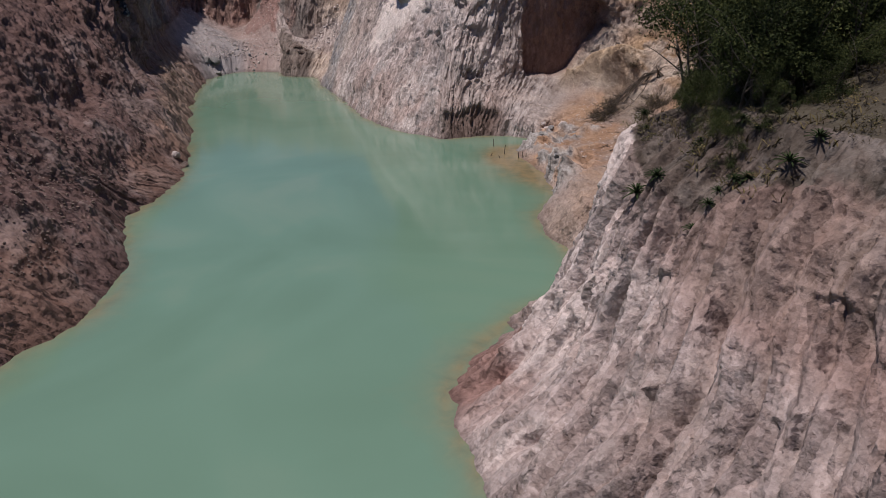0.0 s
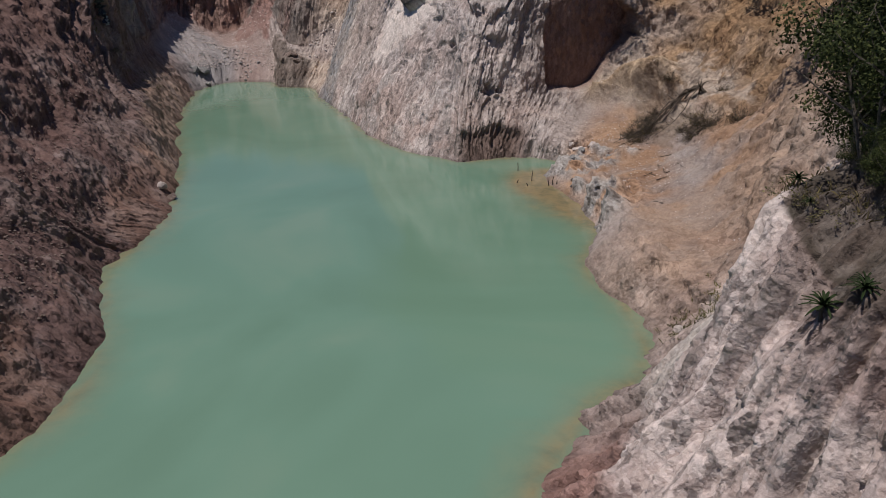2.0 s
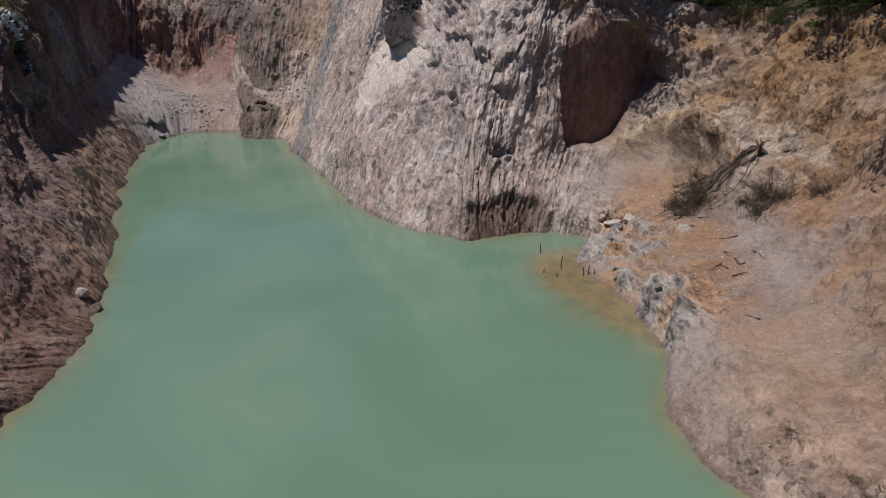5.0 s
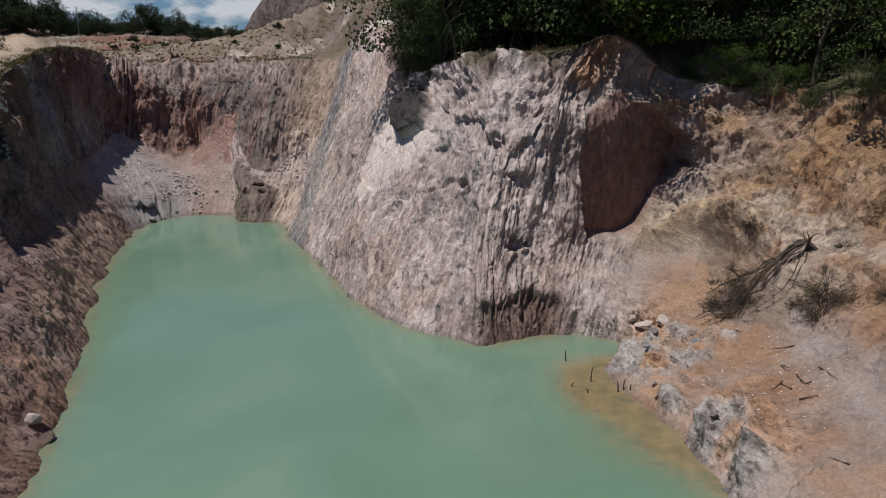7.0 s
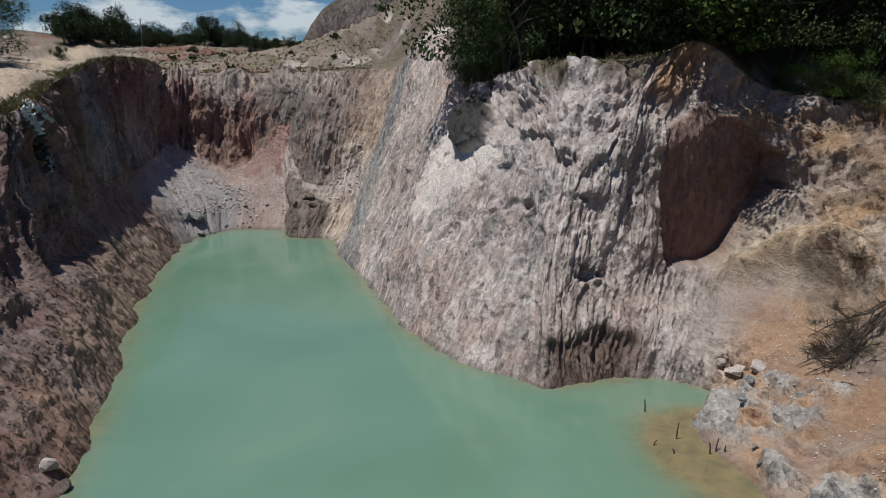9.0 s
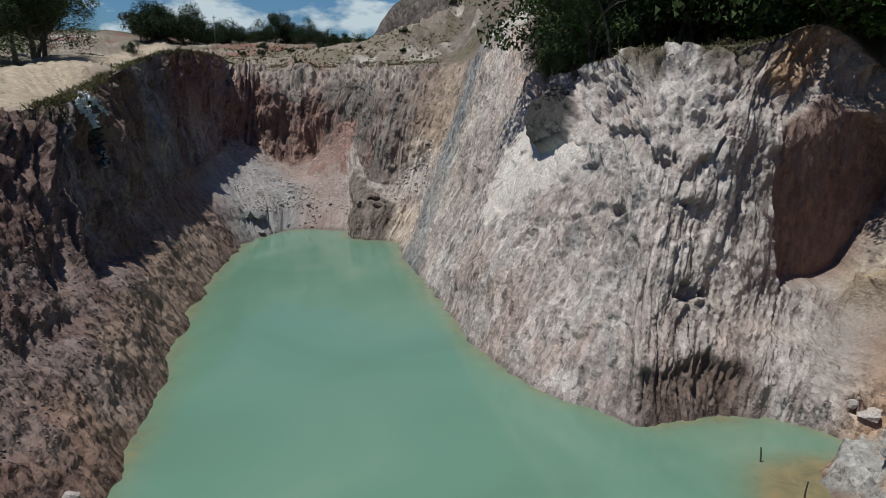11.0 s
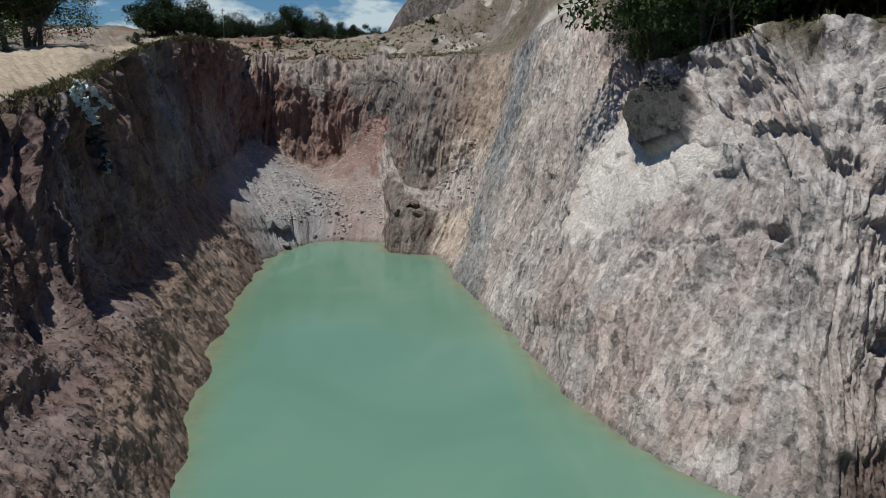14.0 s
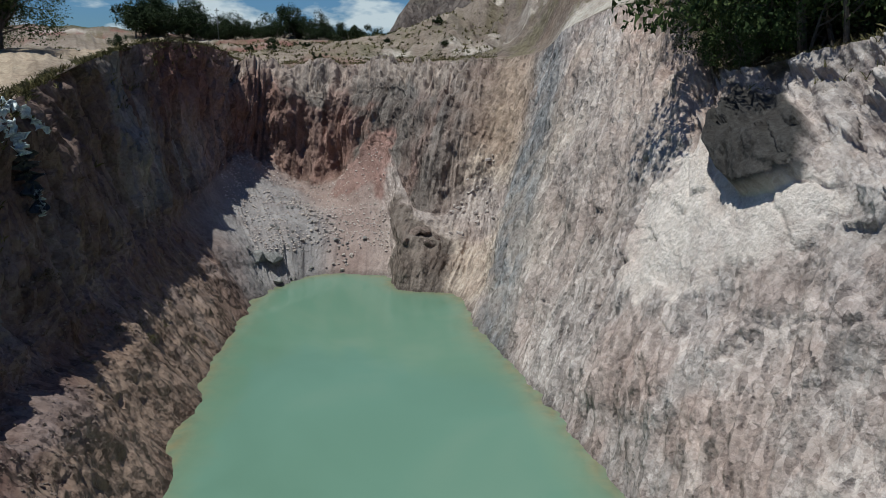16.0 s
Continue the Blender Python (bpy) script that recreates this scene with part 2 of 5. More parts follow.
# ---- the pit: profiles of the banks, from the waterline up to the rim ----
# Each row: waterline x y, then foot, shoulder, brow and rim as x y z, clockwise round the lake.
NEAR_SPUR = [
    (0, -9, 1.5, -11, 2.5, 3, -13, 5, 4, -15, 7, 5, -19, 8.5),
    (3.2, 1, 4.6, 1, 1.6, 6, 1, 3.8, 7.5, 1, 5.8, 10, 0.5, 7.6),
    (1.6, 10.5, 2.9, 10.3, 1.9, 3.9, 10.2, 3.8, 4.7, 10.6, 5.7, 6, 11, 7.0),
    (0.7, 14, 2.0, 13.6, 1.3, 3.1, 12.9, 3.9, 3.9, 12.5, 5.7, 5.6, 13, 6.9),
    (2.2, 17.3, 3.0, 16.3, 1.3, 3.7, 15.3, 3.6, 4.3, 14.9, 6.1, 6.2, 15, 7.0),
    (4.0, 19.2, 4.9, 18.5, 1.2, 5.7, 17.8, 3.0, 6.8, 17.2, 5.8, 9, 16.8, 8.2),
]
RIGHT_BAY = [
    (4.6, 22, 5.8, 21.8, 1.1, 7.5, 21.6, 2.8, 9.5, 21.5, 6, 12, 21.5, 9),
    (3.8, 26, 5, 26, 1.1, 8, 26.5, 2.0, 10.5, 27, 5.2, 13.5, 28, 9),
    (4.9, 29, 6, 29.3, 0.8, 8.9, 30.1, 2.2, 12, 31, 5.5, 15, 32, 9.5),
    (4.3, 33, 5.5, 33.6, 0.7, 9, 34, 1.6, 12.5, 35, 4.5, 16, 36, 9.5),
    (3.6, 36.3, 5, 36.5, 0.5, 8.7, 38, 1.6, 12, 39.5, 4.2, 15.2, 41.5, 9),
    (5.4, 38, 6.2, 38.6, 0.8, 8.5, 41.5, 2.2, 11.2, 44, 4.9, 12.6, 46, 8.9),
]
BLUFF = [
    (4.4, 39.1, 5, 39.8, 1.0, 7.2, 44.8, 2.3, 8.5, 45.6, 6.2, 9.0, 47.0, 9.3),
    (2.9, 39.4, 3.2, 40.3, 1.5, 4.0, 42.8, 3.0, 4.5, 44.6, 7.4, 5.8, 46.6, 11.1),
    (1.2, 38.9, 1.2, 39.8, 1.6, 1.4, 41, 3.2, 2.4, 43.3, 7.7, 3.5, 45.5, 10.45),
    (-0.4, 38.5, -0.4, 39.3, 1.6, -0.3, 40.6, 3.5, 0.2, 42.6, 7, 0.2, 46.5, 10.3),
    (-2.5, 39.8, -2, 41, 2, -1.4, 42.2, 4, -0.7, 44, 7.2, -1, 48, 10),
    (-5, 42.8, -4.7, 44, 1.9, -4, 45.6, 4, -3.3, 47.5, 6.8, -3.2, 51.4, 9.4),
    (-7, 47.2, -6.6, 48.3, 2, -5.6, 49.8, 4.4, -4.4, 51.3, 7.6, -3.5, 54, 11),
]
BACK_WALL = [
    (-8.4, 50.5, -7.8, 51.5, 2, -6.6, 53, 4.8, -5.8, 56, 8.5, -5, 60, 12),
    (-10.3, 54.8, -9.7, 56.5, 1.8, -9.1, 59.5, 4.2, -8.1, 62, 7.8, -7.2, 65, 11.5),
    (-11.8, 58.7, -11.3, 61.5, 1.3, -11.2, 64.7, 3.3, -10.4, 67, 6.4, -9.6, 72, 10.4),
    (-14, 59, -13.9, 60.5, 1.7, -14.1, 64.0, 2.4, -13.7, 68.2, 7.8, -13.4, 74, 10.2),
    (-15.3, 60.9, -15.7, 63.5, 1.6, -17.4, 69.4, 5.3, -17.4, 71.2, 8.8, -17.8, 75.5, 10.0),
    (-17.5, 61, -18.4, 65.0, 1.9, -21.8, 70.8, 2.5, -21.8, 72.3, 8.1, -22.2, 76, 9.9),
    (-19.3, 59.6, -20.5, 61.8, 1.9, -26.0, 70.2, 4.6, -26.2, 71.6, 9.1, -27.4, 74.4, 9.9),
]
LEFT_CLIFF = [
    (-19.6, 58.3, -21.0, 60.0, 1.8, -25.2, 66, 4.3, -26.1, 67.4, 7.4, -26.6, 68.5, 10.5),
    (-19.8, 57, -20.9, 57.3, 1.7, -23.4, 58.2, 3.8, -24.5, 58.8, 7.6, -25.2, 60, 10.5),
    (-18.9, 52, -20.2, 52, 1.6, -21.9, 52.4, 3.8, -22.6, 52.7, 7.4, -23.1, 52.4, 9.6),
    (-17.3, 46, -18.4, 45.3, 1.8, -19.7, 45, 3.4, -20.6, 45.5, 6.2, -21.2, 45.2, 8.2),
    (-15, 39.7, -16, 39.6, 1.6, -16.9, 39.2, 3.2, -18.8, 40, 5.2, -20.5, 42.3, 8.0),
    (-12.6, 33, -13.6, 33, 1.2, -15.5, 33.5, 3, -18, 34.5, 5.5, -21, 36, 8),
]
LEFT_BANK = [
    (-11.5, 28.5, -12.7, 27, 1, -14.2, 27.5, 2.9, -17, 28.5, 5.5, -20, 30, 8),
    (-11.7, 24.6, -12.4, 24, 1.1, -13.4, 22.7, 2.4, -16, 22.5, 5, -19.5, 23, 7.5),
    (-9.3, 18.6, -10.3, 18.2, 1.1, -12, 18.3, 2.8, -15, 18, 5, -19, 17.6, 7.5),
    (-10.2, 14.2, -11.5, 13.6, 1.2, -13, 13, 3, -15.5, 12.5, 5.2, -19, 12, 7.5),
    (-11, 5, -12, 4.5, 1.2, -13.5, 4, 3, -15.5, 3.5, 5.2, -18.5, 3, 7.5),
    (-7, -6, -8, -7.2, 1.6, -9.5, -9, 3.5, -11, -11, 5.5, -13, -14, 8),
]
CENTRE = np.array((-8.0, 32.0))


def glide(knots, at, pts, tension=1.0):
    """Smooth curves through pts (first axis) at the knots, read at the places given."""
    d = np.diff(knots)
    slope = np.diff(pts, axis=0) / d.reshape(-1, *([1] * (pts.ndim - 1)))
    w = (d[1:] / (d[1:] + d[:-1])).reshape(-1, *([1] * (pts.ndim - 1)))
    m = np.concatenate([slope[:1], slope[:-1] * w + slope[1:] * (1 - w), slope[-1:]]) * tension
    i = np.clip(np.searchsorted(knots, at, side="right") - 1, 0, len(d) - 1)
    sh = (-1, *([1] * (pts.ndim - 1)))
    h = d[i].reshape(sh)
    u = ((at - knots[i]) / d[i]).reshape(sh)
    return (2 * u**3 - 3 * u**2 + 1) * pts[i] + (u**3 - 2 * u**2 + u) * h * m[i] + (3 * u**2 - 2 * u**3) * pts[i + 1] + (u**3 - u**2) * h * m[i + 1]


BANKS = [NEAR_SPUR, RIGHT_BAY, BLUFF, BACK_WALL, LEFT_CLIFF, LEFT_BANK]
rows = np.array([r for b in BANKS for r in b], float)
lines = np.stack([np.column_stack([rows[:, 0:2], np.zeros(len(rows))])] + [rows[:, 2 + 3 * k:5 + 3 * k] for k in range(4)], axis=1)
N_ST = len(lines)
loop = np.concatenate([lines[-3:], lines, lines[:4]])                      # closed
gap = np.linalg.norm(np.diff(loop, axis=0), axis=2)
knots = np.concatenate([[0], np.cumsum(gap.mean(axis=1))])
CELL = (0.038, 0.09, 0.045, 0.075, 0.08, 0.08)
cols, col_bank, station = [], [], []
ends = np.cumsum([len(b) for b in BANKS])
for k in range(N_ST):
    bank = int(np.searchsorted(ends, k, side="right"))
    n = int(math.ceil(max(gap[k + 3].max() * 0.8, gap[k + 3].mean()) / (0.25 if k < 1 or k > 34 else CELL[bank])))
    station += [k + q / n for q in range(n)]
    cols += [knots[k + 3] + (knots[k + 4] - knots[k + 3]) * q / n for q in range(n)]
    col_bank += [bank] * n
cols, col_bank, station = np.array(cols), np.array(col_bank), np.array(station)
strip = glide(knots, cols, loop)                                           # columns, 5, xyz
NC = len(cols)
s_len = cols - cols[0]

# lake bed under the waterline
tang = np.roll(strip[:, 0, :2], -3, axis=0) - np.roll(strip[:, 0, :2], 3, axis=0)
norm_in = np.column_stack([-tang[:, 1], tang[:, 0]])
norm_in /= np.linalg.norm(norm_in, axis=1)[:, None] + 1e-9
bed = np.column_stack([strip[:, 0, :2] + norm_in * 0.9, np.full(NC, -0.7)])
prof = np.concatenate([bed[:, None], strip], axis=1).transpose(1, 0, 2)    # 6, columns, xyz
pk = np.array([0.0, 1, 2, 3, 4, 5])
at = np.concatenate([np.linspace(0, 1, 4)[:-1], np.linspace(1, 2, 28)[:-1], np.linspace(2, 3, 44)[:-1], np.linspace(3, 4, 62)[:-1], np.linspace(4, 5, 52)])
P = glide(pk, at, prof, 0.75)                                              # rows, columns, xyz
band = at[:, None] * np.ones(NC)


def land(x, y):
    """Lie of the land above the pit: a gentle rise behind, a wooded hill to the right, a sandy road to the left."""
    d = np.hypot(x - CENTRE[0], y - CENTRE[1])
    g = 8.6 + 0.068 * np.clip(d - 25, 0, 1e9) - 0.055 * np.clip(d - 190, 0, 1e9)
    g = g + 9.0 * step(2, 26, x) * step(-40, 30, y) + 7 * step(-14, 6, x) * step(70, 105, y)
    g = g + 5.5 * np.exp(-((x + 4) / 16) ** 2 - ((y - 103) / 14) ** 2)
    g = g + 7 * step(-13, 0, x) * step(46, 60, y) * (1 - step(95, 120, y))
    g = g + 0.35 * np.exp(-((x + 30) / 9) ** 2 - ((y - 52) / 18) ** 2)
    hill = step(-26, -12, x) * step(62, 80, y) * (1 - step(115, 130, y))
    g = g + hill * (1.5 * ridged(x * 0.16, y * 0.16, 6.1, 4))
    return g + (0.25 + 0.35 * step(70, 90, y)) * fbm(x * 0.11, y * 0.11, 3.3, 3) + 0.28 * fbm(x * 0.35, y * 0.35, 7.3, 3) + 0.12 * ridged(x * 0.9, y * 0.9, 1.3, 2)


# ground beyond the rim
out_d = np.concatenate([[0.0], np.geomspace(0.2, 100, 44), np.geomspace(120, 3500, 12)])
rim = P[-1]
away = rim[:, :2] - CENTRE
r_rim = np.linalg.norm(away, axis=1)
away /= r_rim[:, None]
Q = np.zeros((len(out_d) - 1, NC, 3))
for k, d in enumerate(out_d[1:]):
    xy = rim[:, :2] + away * d
    b = step(0, 9, np.full(NC, d))
    Q[k, :, :2] = xy
    Q[k, :, 2] = rim[:, 2] * (1 - b) + land(xy[:, 0], xy[:, 1]) * b


def normals(G):
    du = np.roll(G, -1, axis=1) - np.roll(G, 1, axis=1)
    dv = np.gradient(G, axis=0)
    nn = np.cross(dv, du)
    return nn / (np.linalg.norm(nn, axis=2)[:, :, None] + 1e-9)


nrm = normals(P)
nrm *= np.sign(nrm[:, :, 2].mean())
ST = station[None, :] * np.ones_like(band)


def stretch(a, z, soft=0.5):
    """1 between two stations, fading over soft at each end."""
    return step(a - soft, a + soft, ST) * (1 - step(z - soft, z + soft, ST))


def spot(x, y, z, r, G=None):
    G = P if G is None else G
    r = r if isinstance(r, tuple) else (r, r, r)
    return np.exp(-(((G[:, :, 0] - x) / r[0]) ** 2 + ((G[:, :, 1] - y) / r[1]) ** 2 + ((G[:, :, 2] - z) / r[2]) ** 2))


near = step(0.3, 1.0, band) * (1 - step(2.1, 3.0, band))
wave = 0.16 * fbm(s_len * 0.55, 0.0, 2.0, 3, 0.6) + 0.06 * ridged(s_len * 1.4, 0.0, 6.0, 2)
P[:, :, :2] += norm_in[None] * (near * wave[None, :])[:, :, None]
X, Y, Z = P[:, :, 0], P[:, :, 1], P[:, :, 2]
S = s_len[None, :] * np.ones_like(X)
R = np.concatenate([np.zeros((1, NC)), np.cumsum(np.linalg.norm(np.diff(P, axis=0), axis=2), axis=0)])


def patch(corners, soft=0.05, ragged=0.06, size=1.0):
    """1 inside an outline of (station, band) corners, with a ragged edge."""
    c = np.array(corners, float)
    k = np.where((station > c[:, 0].min() - 0.6) & (station < c[:, 0].max() + 0.6))[0]
    u, v = ST[:, k], band[:, k]
    d, odd = np.full(u.shape, 9.0), np.zeros(u.shape, bool)
    for (ax, ay), (bx, by) in zip(c, np.roll(c, -1, axis=0)):
        w = np.clip(((u - ax) * (bx - ax) + (v - ay) * (by - ay)) / ((bx - ax) ** 2 + (by - ay) ** 2 + 1e-12), 0, 1)
        d = np.minimum(d, np.hypot(u - ax - w * (bx - ax), v - ay - w * (by - ay)))
        odd ^= ((ay > v) != (by > v)) & (u < ax + (v - ay) * (bx - ax) / (by - ay + 1e-12))
    out = np.zeros_like(ST)
    out[:, k] = step(-soft, soft, np.where(odd, d, -d) + ragged * fbm(X[:, k] * 1.3 * size, Y[:, k] * 1.3 * size, Z[:, k] * 1.3 * size, 4, 0.6))
    return out


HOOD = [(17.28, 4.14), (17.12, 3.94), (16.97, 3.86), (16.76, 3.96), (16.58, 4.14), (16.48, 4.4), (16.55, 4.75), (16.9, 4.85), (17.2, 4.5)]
FACE = [(17.5, 4.25), (17.85, 3.75), (18.1, 3.3), (17.95, 2.62), (17.55, 2.75), (17.2, 3.2), (17.0, 3.42), (16.8, 3.5), (16.45, 3.84), (16.5, 4.1), (17.0, 4.1)]
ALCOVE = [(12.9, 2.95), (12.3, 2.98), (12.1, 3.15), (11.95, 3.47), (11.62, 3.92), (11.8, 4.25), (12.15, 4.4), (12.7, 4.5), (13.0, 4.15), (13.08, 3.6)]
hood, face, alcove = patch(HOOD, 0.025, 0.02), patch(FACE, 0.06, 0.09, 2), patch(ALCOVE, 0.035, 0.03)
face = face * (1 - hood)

live = step(0.6, 1.25, band) * (1 - 0.5 * step(4.7, 5.0, band))
wall = step(2.85, 3.1, band)
spur, bluff, chute = stretch(-0.5, 5.6, 0.4), stretch(12.7, 18.3, 0.3), stretch(18.3, 21.6, 0.5)
back, dark = stretch(21.6, 26.2, 0.25) * wall, stretch(26.2, 30.2, 0.4) * step(2.75, 3.2, band)
talus = stretch(23.0, 27.2, 0.3) * (1 - wall)
crumbly = stretch(27.2, 37.6, 0.4) * (1 - dark)
sand = np.clip((1 - (stretch(7.9, 8.9, 0.2) + stretch(10, 10.9, 0.2)) * (1 - step(2.4, 2.7, band))) * (stretch(6.6, 10.9) * (1 - step(3.2, 3.8, band)) + stretch(10, 12.4) * step(2.2, 2.6, band) * (1 - step(3.2, 3.5, band))
               + 0.7 * talus), 0, 1)
hard = live * (1 - 0.75 * sand)
upper = step(3.2, 3.8, band)
corner = stretch(12.6, 14.7, 0.3)
warp = 0.13 * fbm(X * 0.5, Y * 0.5, Z * 0.5, 2)
SL = S - 0.22 * (1 - step(5, 7, ST)) * Z + 0.10 * bluff * Z
n_a, n_b = fbm(X * 0.35 + 9, Y * 0.35, Z * 0.35, 3), fbm(X * 0.7, Y * 0.7 + 5, Z * 0.7, 3)
bent = 0.35 * n_b
f1, v1, e1 = facets(SL / 1.15 + bent, R / 1.25 + bent, 1)
f1 = f1 * step(0, 0.14, e1)
f2, v2, _ = facets(SL / 0.36 + bent, R / 1.25 + bent, 2)
f3, v3, _ = facets(SL / 0.17 + bent, R / 0.42 + bent, 3)
f4, v4, _ = facets(SL / 0.10 + 2 * bent, R / 0.18 + 2 * bent, 4)
bay = stretch(5.7, 12.3, 0.02) > 0.5
for f, v, size, key in ((f2, v2, 0.75, 12), (f3, v3, 0.32, 13), (f4, v4, 0.15, 14)):
    cf, cv, _ = facets(X[:, bay[0]] / size + bent[:, bay[0]], (Y + 1.2 * Z)[:, bay[0]] / size + bent[:, bay[0]], key)
    f[:, bay[0]], v[:, bay[0]] = cf, cv
# broad swells
H = hard * (1 - 0.4 * spur) * (1 - 0.4 * crumbly) * (1 - 0.45 * stretch(13, 21)) * (0.30 * fbm(X * 0.33, Y * 0.33, Z * 0.33, 2) + 0.13 * fbm(X * 1.0, Y * 1.0, Z * 0.8, 3))
# flutes down the slope, splinters of four sizes
flute = -ridged(SL * 1.45 + 2 * warp, R * 0.07, 2.2, 1)
rill = -ridged(SL * 3.3 + 2 * warp, R * 0.12, 5.1, 2)
notch = np.clip(1 - 7 * np.abs(vnoise(SL * 1.5 + warp, R * 0.08, 12.5)), 0, 1) ** 1.4
slot = np.clip(1 - 6 * np.abs(vnoise(SL * 3.2 + warp, R * 0.17, 15.5)), 0, 1) ** 1.5
ravine = -ridged(SL * 2.3 + 3 * warp, R * 0.05, 21.2, 1) * (0.55 + 0.6 * stretch(1.6, 4.2, 0.5))
rough = 0.55 + 0.45 * step(-0.3, 0.4, n_a)
H = H + hard * spur * (0.14 * flute + 0.20 * ravine + 0.09 * rill + 0.045 * f2 + 0.045 * f3 * rough + 0.02 * f4 - 0.10 * slot * rough - 0.12 * notch + 0.12 * f1 * stretch(-0.5, 2.2, 0.4) * upper)
H = H + hard * bluff * (0.08 * flute * (1 - 0.6 * upper) + 0.045 * rill * (1 - 0.6 * upper) + (0.09 + 0.20 * upper * stretch(13.8, 16.6, 0.5)) * f1 + 0.045 * f2 + 0.035 * f3 * rough + 0.018 * f4 - 0.10 * notch * (1 - 0.6 * upper) * (1 - 0.7 * corner) - 0.06 * slot * rough * (1 - 0.6 * corner)) - hard * corner * 0.07 * flute
H = H + hard * chute * (0.06 * flute + 0.05 * rill + 0.07 * f2 + 0.05 * f3 * rough + 0.02 * f4 - 0.08 * notch - 0.06 * slot)
H = H + hard * back * (0.26 * ridged(S * 0.55 + 2 * warp, R * 0.05, 8.2, 2) + 0.10 * flute + 0.09 * rill + 0.10 * f1 + 0.09 * f2 + 0.05 * f3 - 0.30 * notch - 0.12 * slot + 0.14 * vnoise(S * 0.3, Z * 1.1 + warp, 3.0))
H = H + hard * dark * (0.30 * ridged(S * 0.42 + 2 * warp, R * 0.05, 4.2, 2) + 0.14 * flute + 0.10 * rill + 0.08 * f2 + 0.05 * f3 - 0.25 * notch - 0.10 * slot)
H = H + hard * crumbly * (0.06 * f1 * step(-0.1, 0.4, n_a) + 0.03 * f2 * rough + 0.02 * f3 + 0.018 * f4 + 0.075 * fbm(X * 3.2, Y * 3.2, Z * 3.0, 4, 0.62) + 0.07 * ridged(SL * 0.9 + 2 * warp, R * 0.2, 9.2, 2))
H = H + live * stretch(5.4, 12.4, 0.3) * step(2.8, 3.4, band) * (0.22 * fbm(X * 0.6, Y * 0.6, Z * 0.6, 3) + 0.10 * f1 + 0.07 * f2 + 0.04 * f3 + 0.08 * rill - 0.14 * notch)
H = H + live * sand * (0.08 * fbm(X * 0.9, Y * 0.9, Z, 3) + 0.04 * fbm(X * 4, Y * 4, Z * 4, 3, 0.6) + 0.025 * f4 + 0.02 * f3)
H = H + live * (1 - step(2.0, 2.5, band)) * stretch(3.6, 6.4) * (0.03 * f3 + 0.02 * f2 + 0.04 * fbm(X * 2.4, Y * 2.4, Z * 2.4, 3, 0.6))
flank = stretch(3.95, 5.8, 0.3) * step(1.7, 2.2, band)
H = H * (1 - 0.55 * flank)
# wet ribbed foot of the bluff, undercut
foot = stretch(13.15, 14.95, 0.25) * step(0.8, 1.1, band) * (1 - step(1.7, 2.0, band + 0.25 * vnoise(S * 1.1, 7.0, 2.0)))
H = H * (1 - 0.7 * foot) + foot * (0.035 * (1 - 2 * np.abs(np.sin(math.pi * (S * 3.1 + 1.6 * n_b)))) - 0.16 + 0.05 * f3 + 0.05 * f2)
# the grey hood over the pale face, the smooth alcove
H = H * (1 - 0.5 * hood) + 0.60 * hood * (1 - step(4.2, 4.8, band)) + 0.06 * hood * f2
H = H * (1 - 0.7 * face) + face * (0.05 * f1 + 0.015 * f3)
H = H * (1 - 0.9 * alcove)
# hollows in the bluff
for x, y, z, r, d in ((1.2, 41.0, 3.15, (0.7, 0.9, 0.3), 0.5), (-0.7, 42.0, 6.1, (0.35, 0.5, 0.22), 0.6), (0.5, 42.7, 6.9, (0.6, 0.6, 0.3), 0.3),
                      (-1.4, 43.6, 6.6, (0.4, 0.5, 0.2), 0.5), (-0.9, 42.5, 5.2, (0.35, 0.4, 0.2), 0.4), 
                      (1.9, 43.4, 8.0, (0.6, 0.6, 0.3), 0.3), (0.9, 42.2, 5.6, (0.5, 0.5, 0.16), 0.35),
                      (5.6, 38.9, 0.8, (0.7, 0.5, 0.22), 0.6)):
    H = H - d * step(0.28, 0.62, spot(x, y, z, r) * (0.9 + 0.5 * v3 + 0.4 * v2 + 0.4 * fbm(X * 2.3, Y * 2.3, Z * 2.3, 2)))
# crumbling lip of the shelf, grey heaps along the shore
H = H + stretch(5.5, 9.9) * live * step(1.9, 2.05, band) * (1 - step(2.15, 2.5, band)) * (0.10 + 0.16 * fbm(X * 1.8, Y * 1.8, Z * 2, 3, 0.6) + 0.05 * v3)
heap = spot(5.25, 29.4, 0.4, (0.6, 0.8, 3)) + 1.3 * spot(5.35, 30.9, 0.4, (0.75, 0.9, 3)) + 0.6 * spot(4.8, 33.2, 0.3, (0.35, 0.9, 3))
heap = step(0.12, 0.62, heap + 0.12 * fbm(X * 1.5, Y * 1.5, 3.0, 2))
H = H + live * heap * (0.65 + 0.30 * fbm(X * 1.9, Y * 1.9, Z * 1.9, 3, 0.6) + 0.10 * f2 + 0.08 * f3)
ash = spot(5.4, 35.8, 0.5, (1.5, 1.15, 3)) + 0.8 * spot(6.4, 36.4, 0.5, (0.9, 0.7, 3))
ash = step(0.12, 0.5, ash + 0.15 * fbm(X * 1.3, Y * 1.3, 6.0, 3))
H = H + live * ash * (0.22 + 0.25 * fbm(X * 1.1, Y * 1.1, Z, 3, 0.55) + 0.08 * f2 + 0.06 * f3 + 0.06 * fbm(X * 7, Y * 7, Z * 7, 2))
heap = np.clip(heap + ash, 0, 1)
sand = sand * (1 - np.clip(heap * 1.4, 0, 1))
